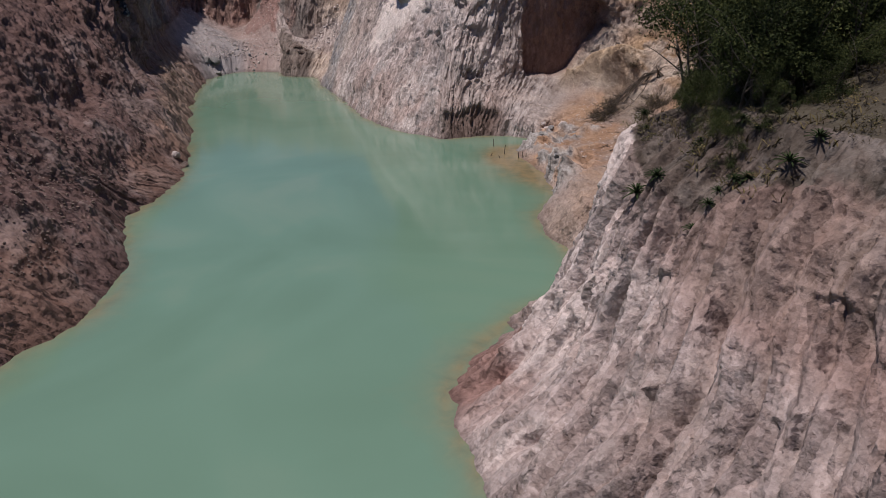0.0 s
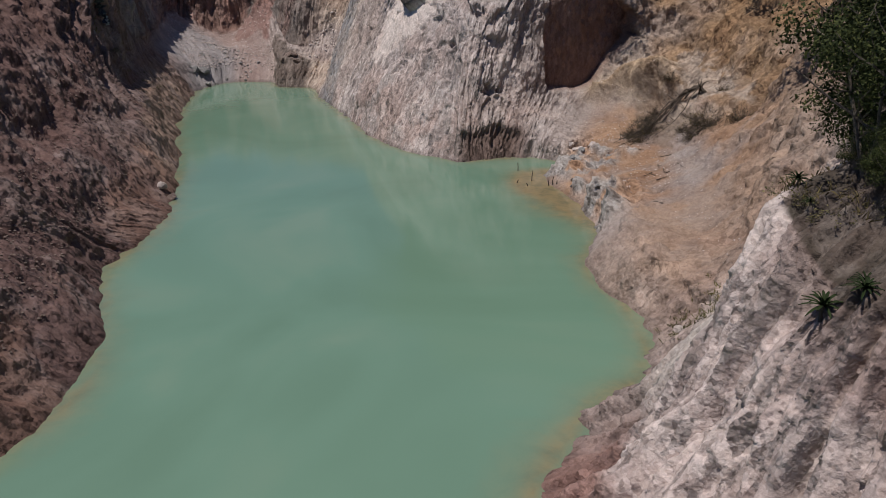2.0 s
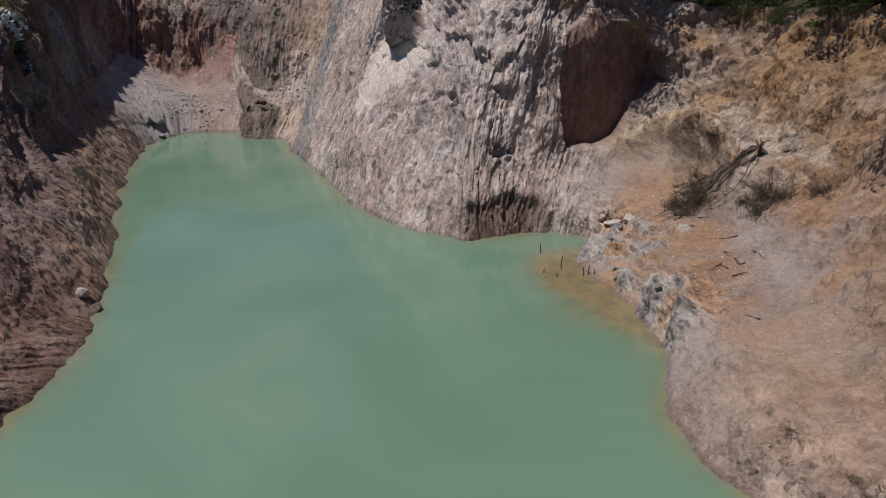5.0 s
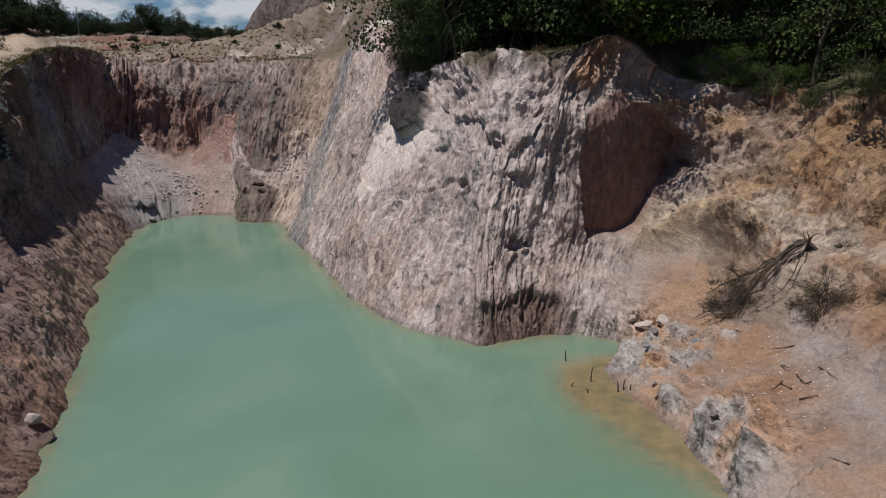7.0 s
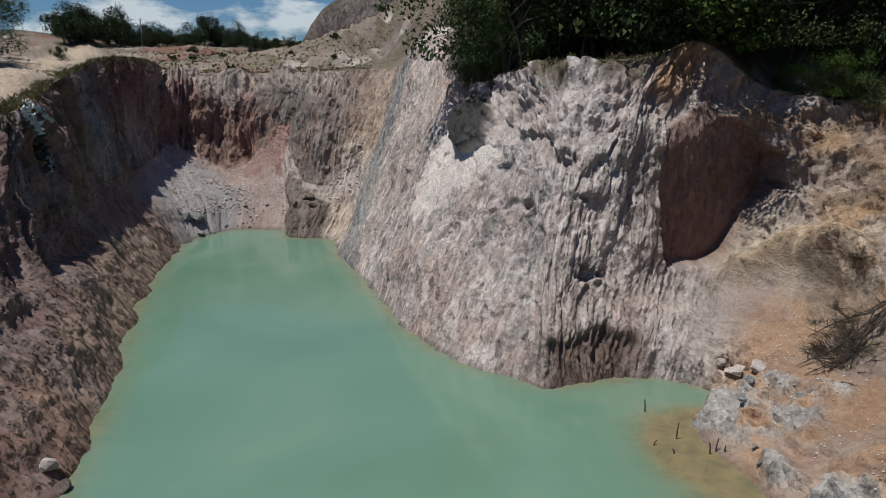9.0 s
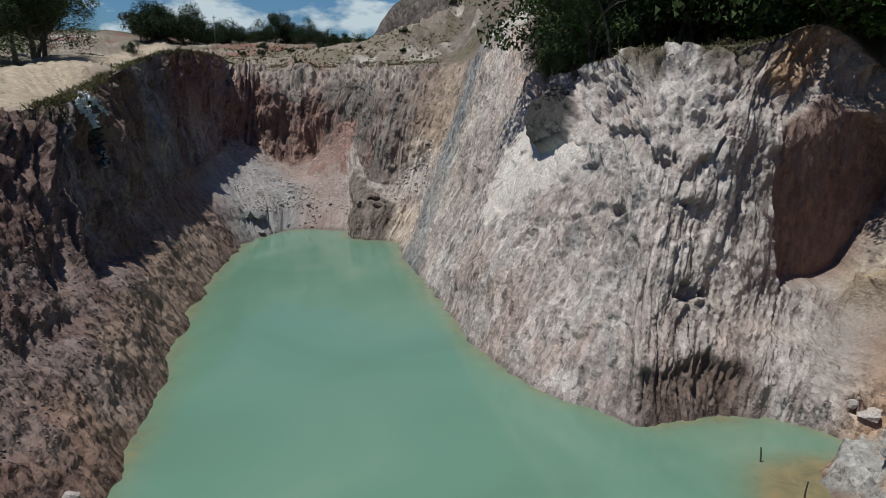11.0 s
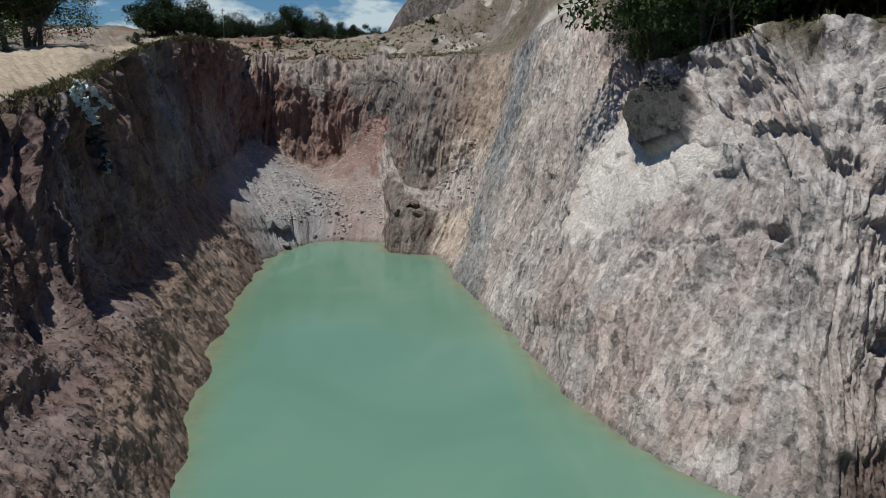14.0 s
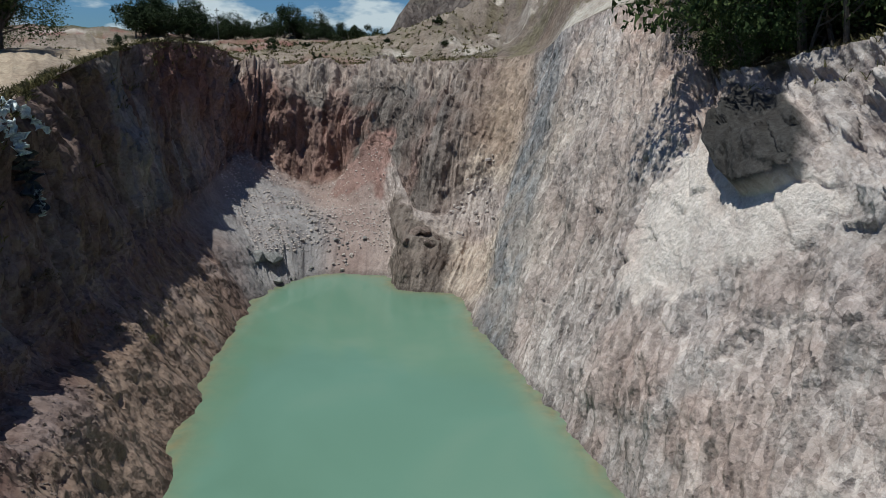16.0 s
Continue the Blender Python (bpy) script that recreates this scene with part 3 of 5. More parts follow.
# sandy spine that runs up from the alcove, hollow round the dead tree
along = np.clip(((X - 6.9) * 3.6 + (Y - 44.6) * -2.0) / 16.96, 0, 1)
off = np.hypot(X - 6.9 - 3.6 * along, Y - 44.6 + 2.0 * along)
spine = np.exp(-(off / 0.8) ** 2) * stretch(10.2, 12.3, 0.3)
H = H + 1.15 * spine * step(2.2, 2.8, band)
H = H - 1.0 * spot(9.7, 40.8, 2.6, (1.5, 1.1, 2.0)) + 0.6 * spot(10.6, 38.0, 3.0, (1.8, 1.2, 2.5))
# scarps and scallops in the crumbling bank
scarp = 4.3 + 0.9 * vnoise(S * 0.22, 3.0, 1.0) + 0.35 * vnoise(S * 0.9, 5.0, 1.0)
H = H * (1 - 0.35 * crumbly * (1 - step(2.5, 3.1, band)))
H = H - 0.55 * np.exp(-((Z - scarp) / 0.75) ** 2) * step(-0.25, 0.3, vnoise(S * 0.18, 8.0, Z * 0.1)) * stretch(29.3, 37)
scarp = 2.6 + 0.5 * vnoise(S * 0.3, 13.0, 1.0) + 0.25 * vnoise(S * 1.1, 15.0, 1.0)
H = H - 0.30 * np.exp(-((Z - scarp) / 0.4) ** 2) * step(0.0, 0.4, vnoise(S * 0.3, 18.0, 2.0)) * stretch(27.5, 37)
# gully in the back wall, clay mound at its foot, scoops in the dark cliff
H = H - 0.9 * np.exp(-((ST - 23.75 - 0.35 * (band - 3)) / 0.20) ** 2) * step(2.9, 3.2, band) * (1 - step(4.3, 4.9, band))
H = H + 0.35 * np.exp(-((ST - 22.2) / 0.42) ** 4) * step(1.9, 2.2, band) * (1 - step(2.9, 3.02, band))
H = H - 0.5 * np.exp(-((ST - 28.3) / 0.22) ** 2) * step(3.2, 3.7, band) - 0.45 * np.exp(-((ST - 27.45) / 0.15) ** 2) * step(3.2, 3.7, band)
H = H - 0.3 * np.exp(-((ST - 29.4) / 0.3) ** 2) * step(3.0, 3.4, band) * (1 - step(4.2, 4.7, band))
# broken brows
H = H + (stretch(21.4, 31.2) + 0.8 * stretch(12.9, 18.5)) * step(4.0, 4.4, band) * (0.30 * fbm(X * 0.8, Y * 0.8, 4.0, 4, 0.6) + 0.10 * f2)
H = H * (1 - 0.6 * (1 - step(1.1, 1.7, band)))
H = H * (1 - spur * step(4.4, 4.95, band))
H = H + stretch(6.2, 12.9) * step(4.35, 4.7, band) * (0.30 * fbm(X * 0.9, Y * 0.9, 14.0, 4, 0.6) + 0.12 * f2 - 0.12)
P = P + nrm * H[:, :, None]
# the alcove's wall runs back behind the bluff and leans out a little
back_y = 44.9 + 0.65 * (P[:, :, 0] - 5.0) - 0.02 * (P[:, :, 2] - 2.4) + 0.02 * rill + 0.10 * n_a
P[:, :, 1] += alcove * np.clip(back_y - P[:, :, 1], 0, 2.2)

# tints of the beds
C_PALE, C_PINK, C_GREY = (0.56, 0.487, 0.458), (0.42, 0.36, 0.335), (0.24, 0.24, 0.248)
C_OCHRE, C_ORANGE, C_BROWN, C_WHITE = (0.35, 0.225, 0.125), (0.44, 0.285, 0.19), (0.195, 0.14, 0.125), (0.80, 0.70, 0.645)
C_HUMUS = (0.14, 0.115, 0.085)


def blend(col, to, w):
    return col + (np.array(to) - col) * np.clip(w, 0, 1)[:, :, None]


def bank_colour(G):
    x, y, z = G[:, :, 0], G[:, :, 1], G[:, :, 2]
    n1, n2 = fbm(x * 0.25, y * 0.25, z * 0.35, 4), fbm(x * 0.8 + 7, y * 0.8, z * 0.4, 4)
    n3 = fbm(S * 0.5, z * 0.12, 8.8, 3)
    hi, lo = step(3.5, 4.4, band), 1 - step(2.2, 3.0, band)
    col = np.ones_like(G) * np.array(C_PINK)
    # near spur: pale beige, rosy at the foot and high up
    col = blend(col, (0.46, 0.38, 0.36), stretch(-1, 5.8) * step(-0.9, 0.2, n1))
    col = blend(col, (0.42, 0.31, 0.285), stretch(-1, 5.8) * (0.6 * step(0.2, 0.8, n2) + 0.5 * hi * step(-0.2, 0.5, n1)))
    col = blend(col, (0.66, 0.56, 0.53), stretch(2.2, 6.0, 0.6) * (1 - step(3.6, 4.2, band)) * (0.5 + 0.5 * step(-0.4, 0.3, n2)))
    col = col * (1 - 0.06 * spur * (1 - flank))[:, :, None]
    col = blend(col, (0.31, 0.23, 0.20), (1 - step(1.2, 2.2, ST)) * (0.35 + 0.5 * step(-0.2, 0.4, n2)) + 0.7 * stretch(-1, 4.6) * step(3.7, 4.2, band) * step(-0.4, 0.2, n1))
    col = blend(col, (0.76, 0.67, 0.615), flank * (1 - step(3.9, 4.2, band)) * (0.7 + 0.3 * step(-0.5, 0.2, n2)))
    col = blend(col, (0.33, 0.205, 0.18), stretch(2.6, 3.8, 0.3) * (1 - step(1.75, 2.2, band + 0.4 * n2)))
    col = blend(col, (0.20, 0.145, 0.125), stretch(3.6, 6.8) * (1 - step(1.9, 2.3, band + 0.4 * n2)) * 0.6)
    # bay: orange sand, pale scuffs, ochre slopes
    col = blend(col, C_ORANGE, stretch(6, 11.5) * step(-0.7, 0.3, n1))
    col = blend(col, (0.38, 0.31, 0.275), stretch(5.2, 11) * step(0.0, 0.6, n2) * 0.6)
    col = blend(col, (0.42, 0.32, 0.262), stretch(5.6, 7.3) * 0.6)
    col = blend(col, (0.33, 0.245, 0.19), stretch(6.5, 11.5) * step(3.3, 4.0, band) * 0.8)
    col = blend(col, C_OCHRE, stretch(8.8, 12.6) * step(3.3, 4.1, band) * step(-0.5, 0.3, n1 + 0.3) * 0.75)
    col = blend(col, (0.37, 0.23, 0.13), stretch(10.0, 12.8) * step(3.6, 4.2, band) * step(0.25, 0.6, n3) * 0.7)
    col = blend(col, (0.46, 0.38, 0.315), stretch(9.5, 12.4) * step(2.9, 3.2, band) * (1 - step(3.9, 4.3, band)) * step(0.15, 0.55, n2))
    col = blend(col, (0.52, 0.445, 0.385), 0.6 * patch([(12.1, 3.1), (11.5, 3.2), (11.3, 3.7), (11.7, 4.1), (11.95, 3.6)], 0.06, 0.12) + 0.7 * patch([(10.9, 3.75), (9.8, 3.6), (9.3, 3.9), (9.9, 4.15), (10.6, 4.05)], 0.08, 0.2))
    col = col * (1 - 0.13 * stretch(6.2, 12.4) * step(1.9, 2.3, band))[:, :, None]
    col = blend(col, (0.46, 0.34, 0.22), 0.8 * spine)
    col = blend(col, (0.27, 0.21, 0.165), 0.7 * patch([(11.0, 3.1), (10.2, 2.9), (9.6, 3.05), (9.6, 3.5), (10.3, 3.65), (11.0, 3.5)], 0.1, 0.2))
    col = blend(col, (0.40, 0.375, 0.355), np.clip(heap * 1.6, 0, 1) * step(-0.6, 0.1, n2))
    # bluff
    bl = stretch(12.6, 20.2)
    col = blend(col, C_PALE, bl * step(-0.7, 0.2, n1 + 0.2))
    col = blend(col, (0.44, 0.395, 0.38), bl * step(-0.1, 0.5, n3) * 0.75)
    col = blend(col, (0.49, 0.40, 0.365), bl * step(0.2, 0.7, n2) * 0.45)
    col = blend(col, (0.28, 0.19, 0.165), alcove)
    col = blend(col, (0.42, 0.265, 0.165), stretch(12.75, 13.6, 0.25) * step(4.4, 4.6, band + 0.1 * n2))
    col = blend(col, (0.42, 0.335, 0.305), stretch(12.9, 18) * lo * step(-0.6, 0.2, n2))
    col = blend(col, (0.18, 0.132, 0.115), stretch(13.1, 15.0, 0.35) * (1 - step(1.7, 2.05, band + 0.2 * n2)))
    col = blend(col, (0.48, 0.365, 0.32), 0.8 * patch([(18.6, 3.9), (17.6, 4.0), (17.2, 4.15), (17.1, 4.6), (17.4, 5.1), (19.2, 5.1), (19.1, 4.4)], 0.1, 0.2))
    # hood: dark grey rock, its shade deepened in the tint to near black
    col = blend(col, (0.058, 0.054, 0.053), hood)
    col = blend(col, (0.41, 0.35, 0.32), 0.65 * patch([(20.1, 2.3), (18.25, 2.4), (18.3, 3.3), (17.9, 3.95), (18.4, 4.6), (20.2, 4.6)], 0.12, 0.2))
    col = blend(col, C_WHITE, face * (0.75 + 0.25 * step(-0.6, 0.1, n2)))
    # chute and back wall
    col = blend(col, (0.50, 0.415, 0.35), stretch(19.6, 22) * step(-0.8, 0.2, n1))
    col = blend(col, (0.33, 0.25, 0.195), stretch(20.6, 22.4, 0.3) * step(3.2, 3.8, band + 0.2 * n2) * 0.85)
    col = blend(col, C_GREY, np.exp(-((ST - 20.15 - 0.2 * (band - 3.4)) / 0.40) ** 4) * (0.6 + 0.4 * step(-0.4, 0.3, n2)))
    col = blend(col, (0.285, 0.20, 0.175), stretch(21.6, 26.5) * step(2.93, 3.03, band))
    col = blend(col, (0.20, 0.172, 0.158), stretch(21.6, 24.6) * step(2.93, 3.03, band) * step(-0.15, 0.35, n3))
    col = blend(col, (0.105, 0.078, 0.07), stretch(22.6, 26) * step(2.95, 3.1, band) * (1 - step(3.5, 4.1, band)) * step(0.0, 0.6, fbm(S * 1.3, z * 0.15, 3.1, 3)) * 0.6)
    col = blend(col, (0.27, 0.155, 0.13), 0.6 * patch([(25.4, 3.05), (24.2, 3.0), (23.5, 3.1), (23.3, 3.6), (24.0, 3.75), (24.6, 3.95), (25.6, 4.0)], 0.12, 0.2))
    col = blend(col, (0.32, 0.20, 0.175), patch([(23.9, 2.7), (23.1, 2.4), (22.75, 2.8), (22.75, 3.3), (23.1, 3.25), (23.6, 3.0)], 0.06, 0.08))
    col = blend(col, (0.38, 0.32, 0.285), stretch(21.8, 25.6) * step(4.05, 4.3, band + 0.15 * n2) * 0.7)
    col = blend(col, (0.20, 0.19, 0.185), stretch(21.6, 22.9, 0.3) * hi * (1 - step(3.9, 4.2, band)) * step(-0.2, 0.4, n3))
    col = blend(col, (0.37, 0.285, 0.26), stretch(23.1, 26) * (1 - step(2.95, 3.1, band)) * (1 - 0.8 * patch([(23.9, 2.7), (23.1, 2.4), (22.75, 2.8), (22.75, 3.3), (23.1, 3.25), (23.6, 3.0)], 0.06, 0.08)))
    col = blend(col, (0.36, 0.33, 0.33), stretch(24.3, 27.4, 0.3) * (1 - step(2.65, 2.95, band + 0.15 * n2)))
    col = blend(col, (0.20, 0.165, 0.145), patch([(22.95, 1.0), (21.2, 0.9), (21.35, 2.0), (21.6, 2.45), (22.2, 2.6), (22.85, 2.4)], 0.06, 0.08))
    # dark cliff, crumbly bank
    dk = stretch(26.5, 31.2)
    col = blend(col, C_BROWN, dk * step(2.4, 3.2, band))
    # grey earth streaks, raised in tint to show light caught on the cliff
    col = blend(col, (0.31, 0.305, 0.315), dk * step(0.0, 0.45, fbm(S * 0.8, z * 0.06, 8.8, 3)) * step(3.0, 3.3, band) * 0.7)
    col = blend(col, (0.20, 0.10, 0.085), stretch(26.2, 27.4, 0.3) * hi * 0.8)
    rd = stretch(27.2, 38, 0.4)
    col = blend(col, (0.182, 0.12, 0.11), rd * (1 - dk * step(2.6, 3.2, band)))
    col = blend(col, (0.37, 0.275, 0.215), stretch(27.6, 31.0) * (1 - step(2.1, 2.7, band + 0.25 * n2)) * 0.7)
    # upper bank: reddish brown, tinted darker for the broad shadows it lacks
    col = blend(col, (0.165, 0.105, 0.094), stretch(29.6, 38) * step(2.7, 3.3, band + 0.2 * n2) * 0.95)
    col = blend(col, (0.33, 0.275, 0.26), rd * step(0.1, 0.6, n2) * (1 - step(3.6, 4.4, band)) * 0.4)
    col = blend(col, (0.30, 0.18, 0.13), rd * lo * 0.4 * step(0.1, 0.5, n1))
    # humus and dry litter along the rims, wet foot
    col = blend(col, C_HUMUS, step(4.55, 4.95, band) * step(-0.4, 0.3, n2) * (1 - hood) * (stretch(13.7, 18.5) + 0.5 * stretch(27, 37)))
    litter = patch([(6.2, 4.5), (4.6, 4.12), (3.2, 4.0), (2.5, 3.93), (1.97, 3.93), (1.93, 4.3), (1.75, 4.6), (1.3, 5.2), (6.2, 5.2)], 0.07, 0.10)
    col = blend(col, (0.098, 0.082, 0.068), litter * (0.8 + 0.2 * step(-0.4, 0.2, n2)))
    col = blend(col, (0.30, 0.265, 0.24), litter * step(0.25, 0.6, fbm(x * 2.2, y * 2.2, 3.0, 4, 0.6)) * 0.35)
    col = blend(col, (0.36, 0.215, 0.18), stretch(-0.5, 2.4, 0.3) * step(3.2, 3.6, band) * (1 - litter) * step(0.0, 0.6, n1) * 0.5)
    col = blend(col, (0.27, 0.215, 0.19), stretch(1.6, 3.6, 0.3) * step(3.3, 3.8, band + 0.2 * n2) * (1 - litter) * 0.65)
    chips = 1 + (1 - 0.85 * sand) * (1 - 0.5 * crumbly) * (1 - 0.7 * face) * (0.10 * v2 + 0.10 * v3 + 0.07 * v4 + 0.05 * v1)
    return col * (chips * (1 - 0.35 * (1 - step(0.02, 0.22, G[:, :, 2]))))[:, :, None]


def sheet(name, G, cols_, colour, sandy, fall, label, category, mat=M_ROCK):
    g, col, sd = G[:, cols_], colour[:, cols_], sandy[:, cols_]
    nr, nc = g.shape[:2]
    idx = np.arange(nr * nc).reshape(nr, nc)
    quads = np.stack([idx[:-1, :-1], idx[:-1, 1:], idx[1:, 1:], idx[1:, :-1]], axis=-1).reshape(-1, 4)[:, ::-1]
    me = bpy.data.meshes.new(name)
    me.vertices.add(nr * nc)
    me.vertices.foreach_set("co", g.reshape(-1))
    me.loops.add(quads.size)
    me.loops.foreach_set("vertex_index", quads.reshape(-1).astype(np.int32))
    me.polygons.add(len(quads))
    me.polygons.foreach_set("loop_start", np.arange(0, quads.size, 4, dtype=np.int32))
    me.update(calc_edges=True)
    me.polygons.foreach_set("use_smooth", np.ones(len(quads), dtype=bool))
    tint = me.color_attributes.new("bed", "FLOAT_COLOR", "POINT")
    tint.data.foreach_set("color", np.concatenate([col * 0.80, np.ones((nr, nc, 1))], axis=2).reshape(-1))
    fl = me.attributes.new("fall", "FLOAT_VECTOR", "POINT")
    fl.data.foreach_set("vector", fall[:, cols_].reshape(-1))
    sa = me.attributes.new("sandy", "FLOAT", "POINT")
    sa.data.foreach_set("value", sd.reshape(-1))
    me.materials.append(mat)
    return tagged(new(name, me), label, category, kind="structure")


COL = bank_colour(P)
SOFT = np.clip(0.9 * sand + 0.18 * stretch(12.8, 20) + 0.15 * stretch(-1, 6.2) + 0.45 * flank + 0.85 * face + 0.3 * hood + 0.55 * stretch(23.4, 26.6, 0.3) * (1 - step(2.9, 3.1, band)), 0, 1)
FALL = np.stack([SL, R * (0.45 - 0.15 * spur - 0.08 * bluff - 0.2 * chute - 0.28 * back - 0.28 * dark), 0.1 * Z], axis=2)
FALL[:, bay[0]] = np.stack([X, Y, 0.7 * Z], axis=2)[:, bay[0]] * 0.8
starts = [int(np.argmax(col_bank == k)) for k in range(6)] + [NC]
INFO = [
    ("bank_1", "pale furrowed clay spur above the turquoise lake", "slope"),
    ("bank_2", "orange sandy shelf and ochre slope beside the lake", "slope"),
    ("cliff_1", "pale pinkish kaolin bluff with furrowed face over the lake", "cliff"),
    ("cliff_2", "reddish quarry back wall with rubble slope at its foot", "cliff"),
    ("cliff_3", "dark shaded quarry cliff of red and grey earth", "cliff"),
    ("bank_3", "reddish brown crumbly earth bank beside the lake", "slope"),
]
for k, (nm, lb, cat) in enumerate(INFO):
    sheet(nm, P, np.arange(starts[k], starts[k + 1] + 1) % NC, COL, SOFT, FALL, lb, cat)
UP = np.concatenate([P[-1:], Q])


def up_colour(G):
    x, y = G[:, :, 0], G[:, :, 1]
    n1, n2 = fbm(x * 0.12, y * 0.12, 5.5, 4), fbm(x * 0.6, y * 0.6, 2.5, 3)
    col = np.ones_like(G) * np.array((0.25, 0.20, 0.16))
    col = blend(col, (0.35, 0.29, 0.24), step(-0.1, 0.5, n1))
    n4 = fbm(x * 0.3 + 3, y * 0.3, 9.5, 4)
    col = blend(col, (0.15, 0.135, 0.09), step(-0.05, 0.45, n4) * 0.75)
    col = blend(col, (0.62, 0.56, 0.50), step(0.45, 0.7, fbm(x * 0.16, y * 0.16 + 20, 4.4, 3)) * 0.8)
    col = blend(col, (0.25, 0.13, 0.105), step(0.25, 0.6, fbm(x * 0.09 + 40, y * 0.09, 1.5, 3)) * step(70, 85, y))
    col = blend(col, (0.185, 0.15, 0.132), step(-22, -12, x) * step(60, 80, y) * (1 - step(118, 130, y)) * step(-0.5, 0.3, n2))
    wood = np.clip(step(-4, 4, x) * (1 - step(20, 60, -y)) * (1 - 0.8 * step(75, 90, y)) + step(135, 160, np.hypot(x + 8, y - 32)), 0, 1)
    col = blend(col, (0.085, 0.085, 0.045), wood * step(-0.8, 0.1, n2))
    col = blend(col, (0.17, 0.15, 0.085), (1 - wood) * step(0.2, 0.7, n2) * 0.6)
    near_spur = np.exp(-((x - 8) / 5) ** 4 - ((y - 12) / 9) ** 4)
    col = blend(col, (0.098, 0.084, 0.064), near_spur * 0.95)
    road = np.exp(-((x + 26.4 + 0.46 * (y - 49)) / 2.5) ** 4)
    return blend(col, (0.52, 0.415, 0.315), road * step(20, 30, y) * (1 - step(110, 130, y)))


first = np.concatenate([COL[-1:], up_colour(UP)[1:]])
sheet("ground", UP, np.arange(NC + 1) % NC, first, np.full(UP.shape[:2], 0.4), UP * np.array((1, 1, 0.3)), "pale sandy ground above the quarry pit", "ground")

# ---- rocky hill beyond the pit ----
def far_hill():
    u, v = np.meshgrid(np.linspace(-1, 1, 110), np.linspace(-1, 1, 70))
    gx, gy = -7 + 33 * u, 172 + 26 * v
    top = np.clip(1 - np.maximum(np.abs(u) ** 3, np.abs(v) ** 2.2), 0, 1)
    gz = 9 + 21 * step(0.0, 0.75, top) * (0.62 + 0.3 * step(-0.75, 0.1, u)) + step(0.05, 0.4, top) * (2.0 * ridged(gx * 0.06, gy * 0.06, 2.0, 4) + 0.8 * fbm(gx * 0.4, gy * 0.4, 1.0, 3))
    G = np.stack([gx, gy, gz], axis=2)
    n5, n6 = fbm(gx * 0.12, gy * 0.12, gz * 0.2, 4), fbm(gx * 0.4, gy * 0.4, 3.0, 3)
    col = np.ones_like(G) * np.array((0.15, 0.125, 0.115))
    col = blend(col, (0.24, 0.21, 0.19), step(0.0, 0.5, n5))
    col = blend(col, (0.07, 0.075, 0.04), step(0.1, 0.5, n6) * step(20, 27, gz))
    sheet("rock_hill", G[::-1], np.arange(110), col, np.zeros(u.shape), G * np.array((0.4, 0.4, 0.15)), "grey brown rocky hill beyond the quarry", "hill")


far_hill()

# ---- water ----
def lake():
    xs, ys = np.arange(-22.5, 8.01, 0.35), np.arange(-13, 63.6, 0.35)
    gx, gy = np.meshgrid(xs, ys)
    shore = strip[::4, 0, :2]
    d2 = np.full(gx.shape, 1e9)
    for a in shore:
        d2 = np.minimum(d2, (gx - a[0]) ** 2 + (gy - a[1]) ** 2)
    dist = np.sqrt(d2)
    bay = np.exp(-((gx - 3.4) / 2.2) ** 2 - ((gy - 33.6) / 3.9) ** 4)
    shallow = 0.6 * np.exp(-dist / (0.6 + 2.2 * bay))
    shallow = shallow + 0.36 * np.exp(-((gx - 2.8) / 1.25) ** 2 - ((gy - 34.7) / 1.4) ** 2) + 0.26 * np.exp(-((gx - 3.7 - 0.15 * (33 - gy)) / 1.5) ** 2 - ((gy - 33.2) / 4.0) ** 4)
    me = bpy.data.meshes.new("lake_water")
    nr, nc = gx.shape
    idx = np.arange(nr * nc).reshape(nr, nc)
    quads = np.stack([idx[:-1, :-1], idx[:-1, 1:], idx[1:, 1:], idx[1:, :-1]], axis=-1).reshape(-1, 4)
    me.from_pydata(np.column_stack([gx.ravel(), gy.ravel(), np.zeros(gx.size)]).tolist(), [], quads.tolist())
    a = me.attributes.new("shallow", "FLOAT", "POINT")
    a.data.foreach_set("value", shallow.ravel())
    me.materials.append(M_WATER)
    tagged(new("water", me), "still opaque turquoise lake water with rusty margin", "lake", kind="structure")


lake()

# ---- helpers for things ----
from mathutils.bvhtree import BVHTree


def tree_of(G, a=1):
    g = np.concatenate([G, G[:, :1]], axis=1)[::a]
    nr, nc = g.shape[:2]
    idx = np.arange(nr * nc).reshape(nr, nc)
    quads = np.stack([idx[:-1, :-1], idx[:-1, 1:], idx[1:, 1:], idx[1:, :-1]], axis=-1).reshape(-1, 4)
    return BVHTree.FromPolygons(g.reshape(-1, 3).tolist(), quads.tolist())


BVH_PIT, BVH_UP = tree_of(P), tree_of(UP)


def ground(x, y):
    """Highest ground under (x, y), and its slope."""
    best = None
    for t in (BVH_PIT, BVH_UP):
        hit, nn, _, _ = t.ray_cast(Vector((x, y, 90)), Vector((0, 0, -1)))
        if hit is not None and (best is None or hit.z > best[0].z):
            best = (hit, nn if nn.z > 0 else -nn)
    return best if best else (Vector((x, y, 0)), Vector((0, 0, 1)))


def part(name, bm, mat, parent, label="", smooth=False):
    me = bpy.data.meshes.new(name)
    bm.to_mesh(me)
    bm.free()
    me.materials.append(mat)
    if smooth:
        me.polygons.foreach_set("use_smooth", [True] * len(me.polygons))
    ob = new(name, me)
    ob.parent = parent
    return tagged(ob, label)


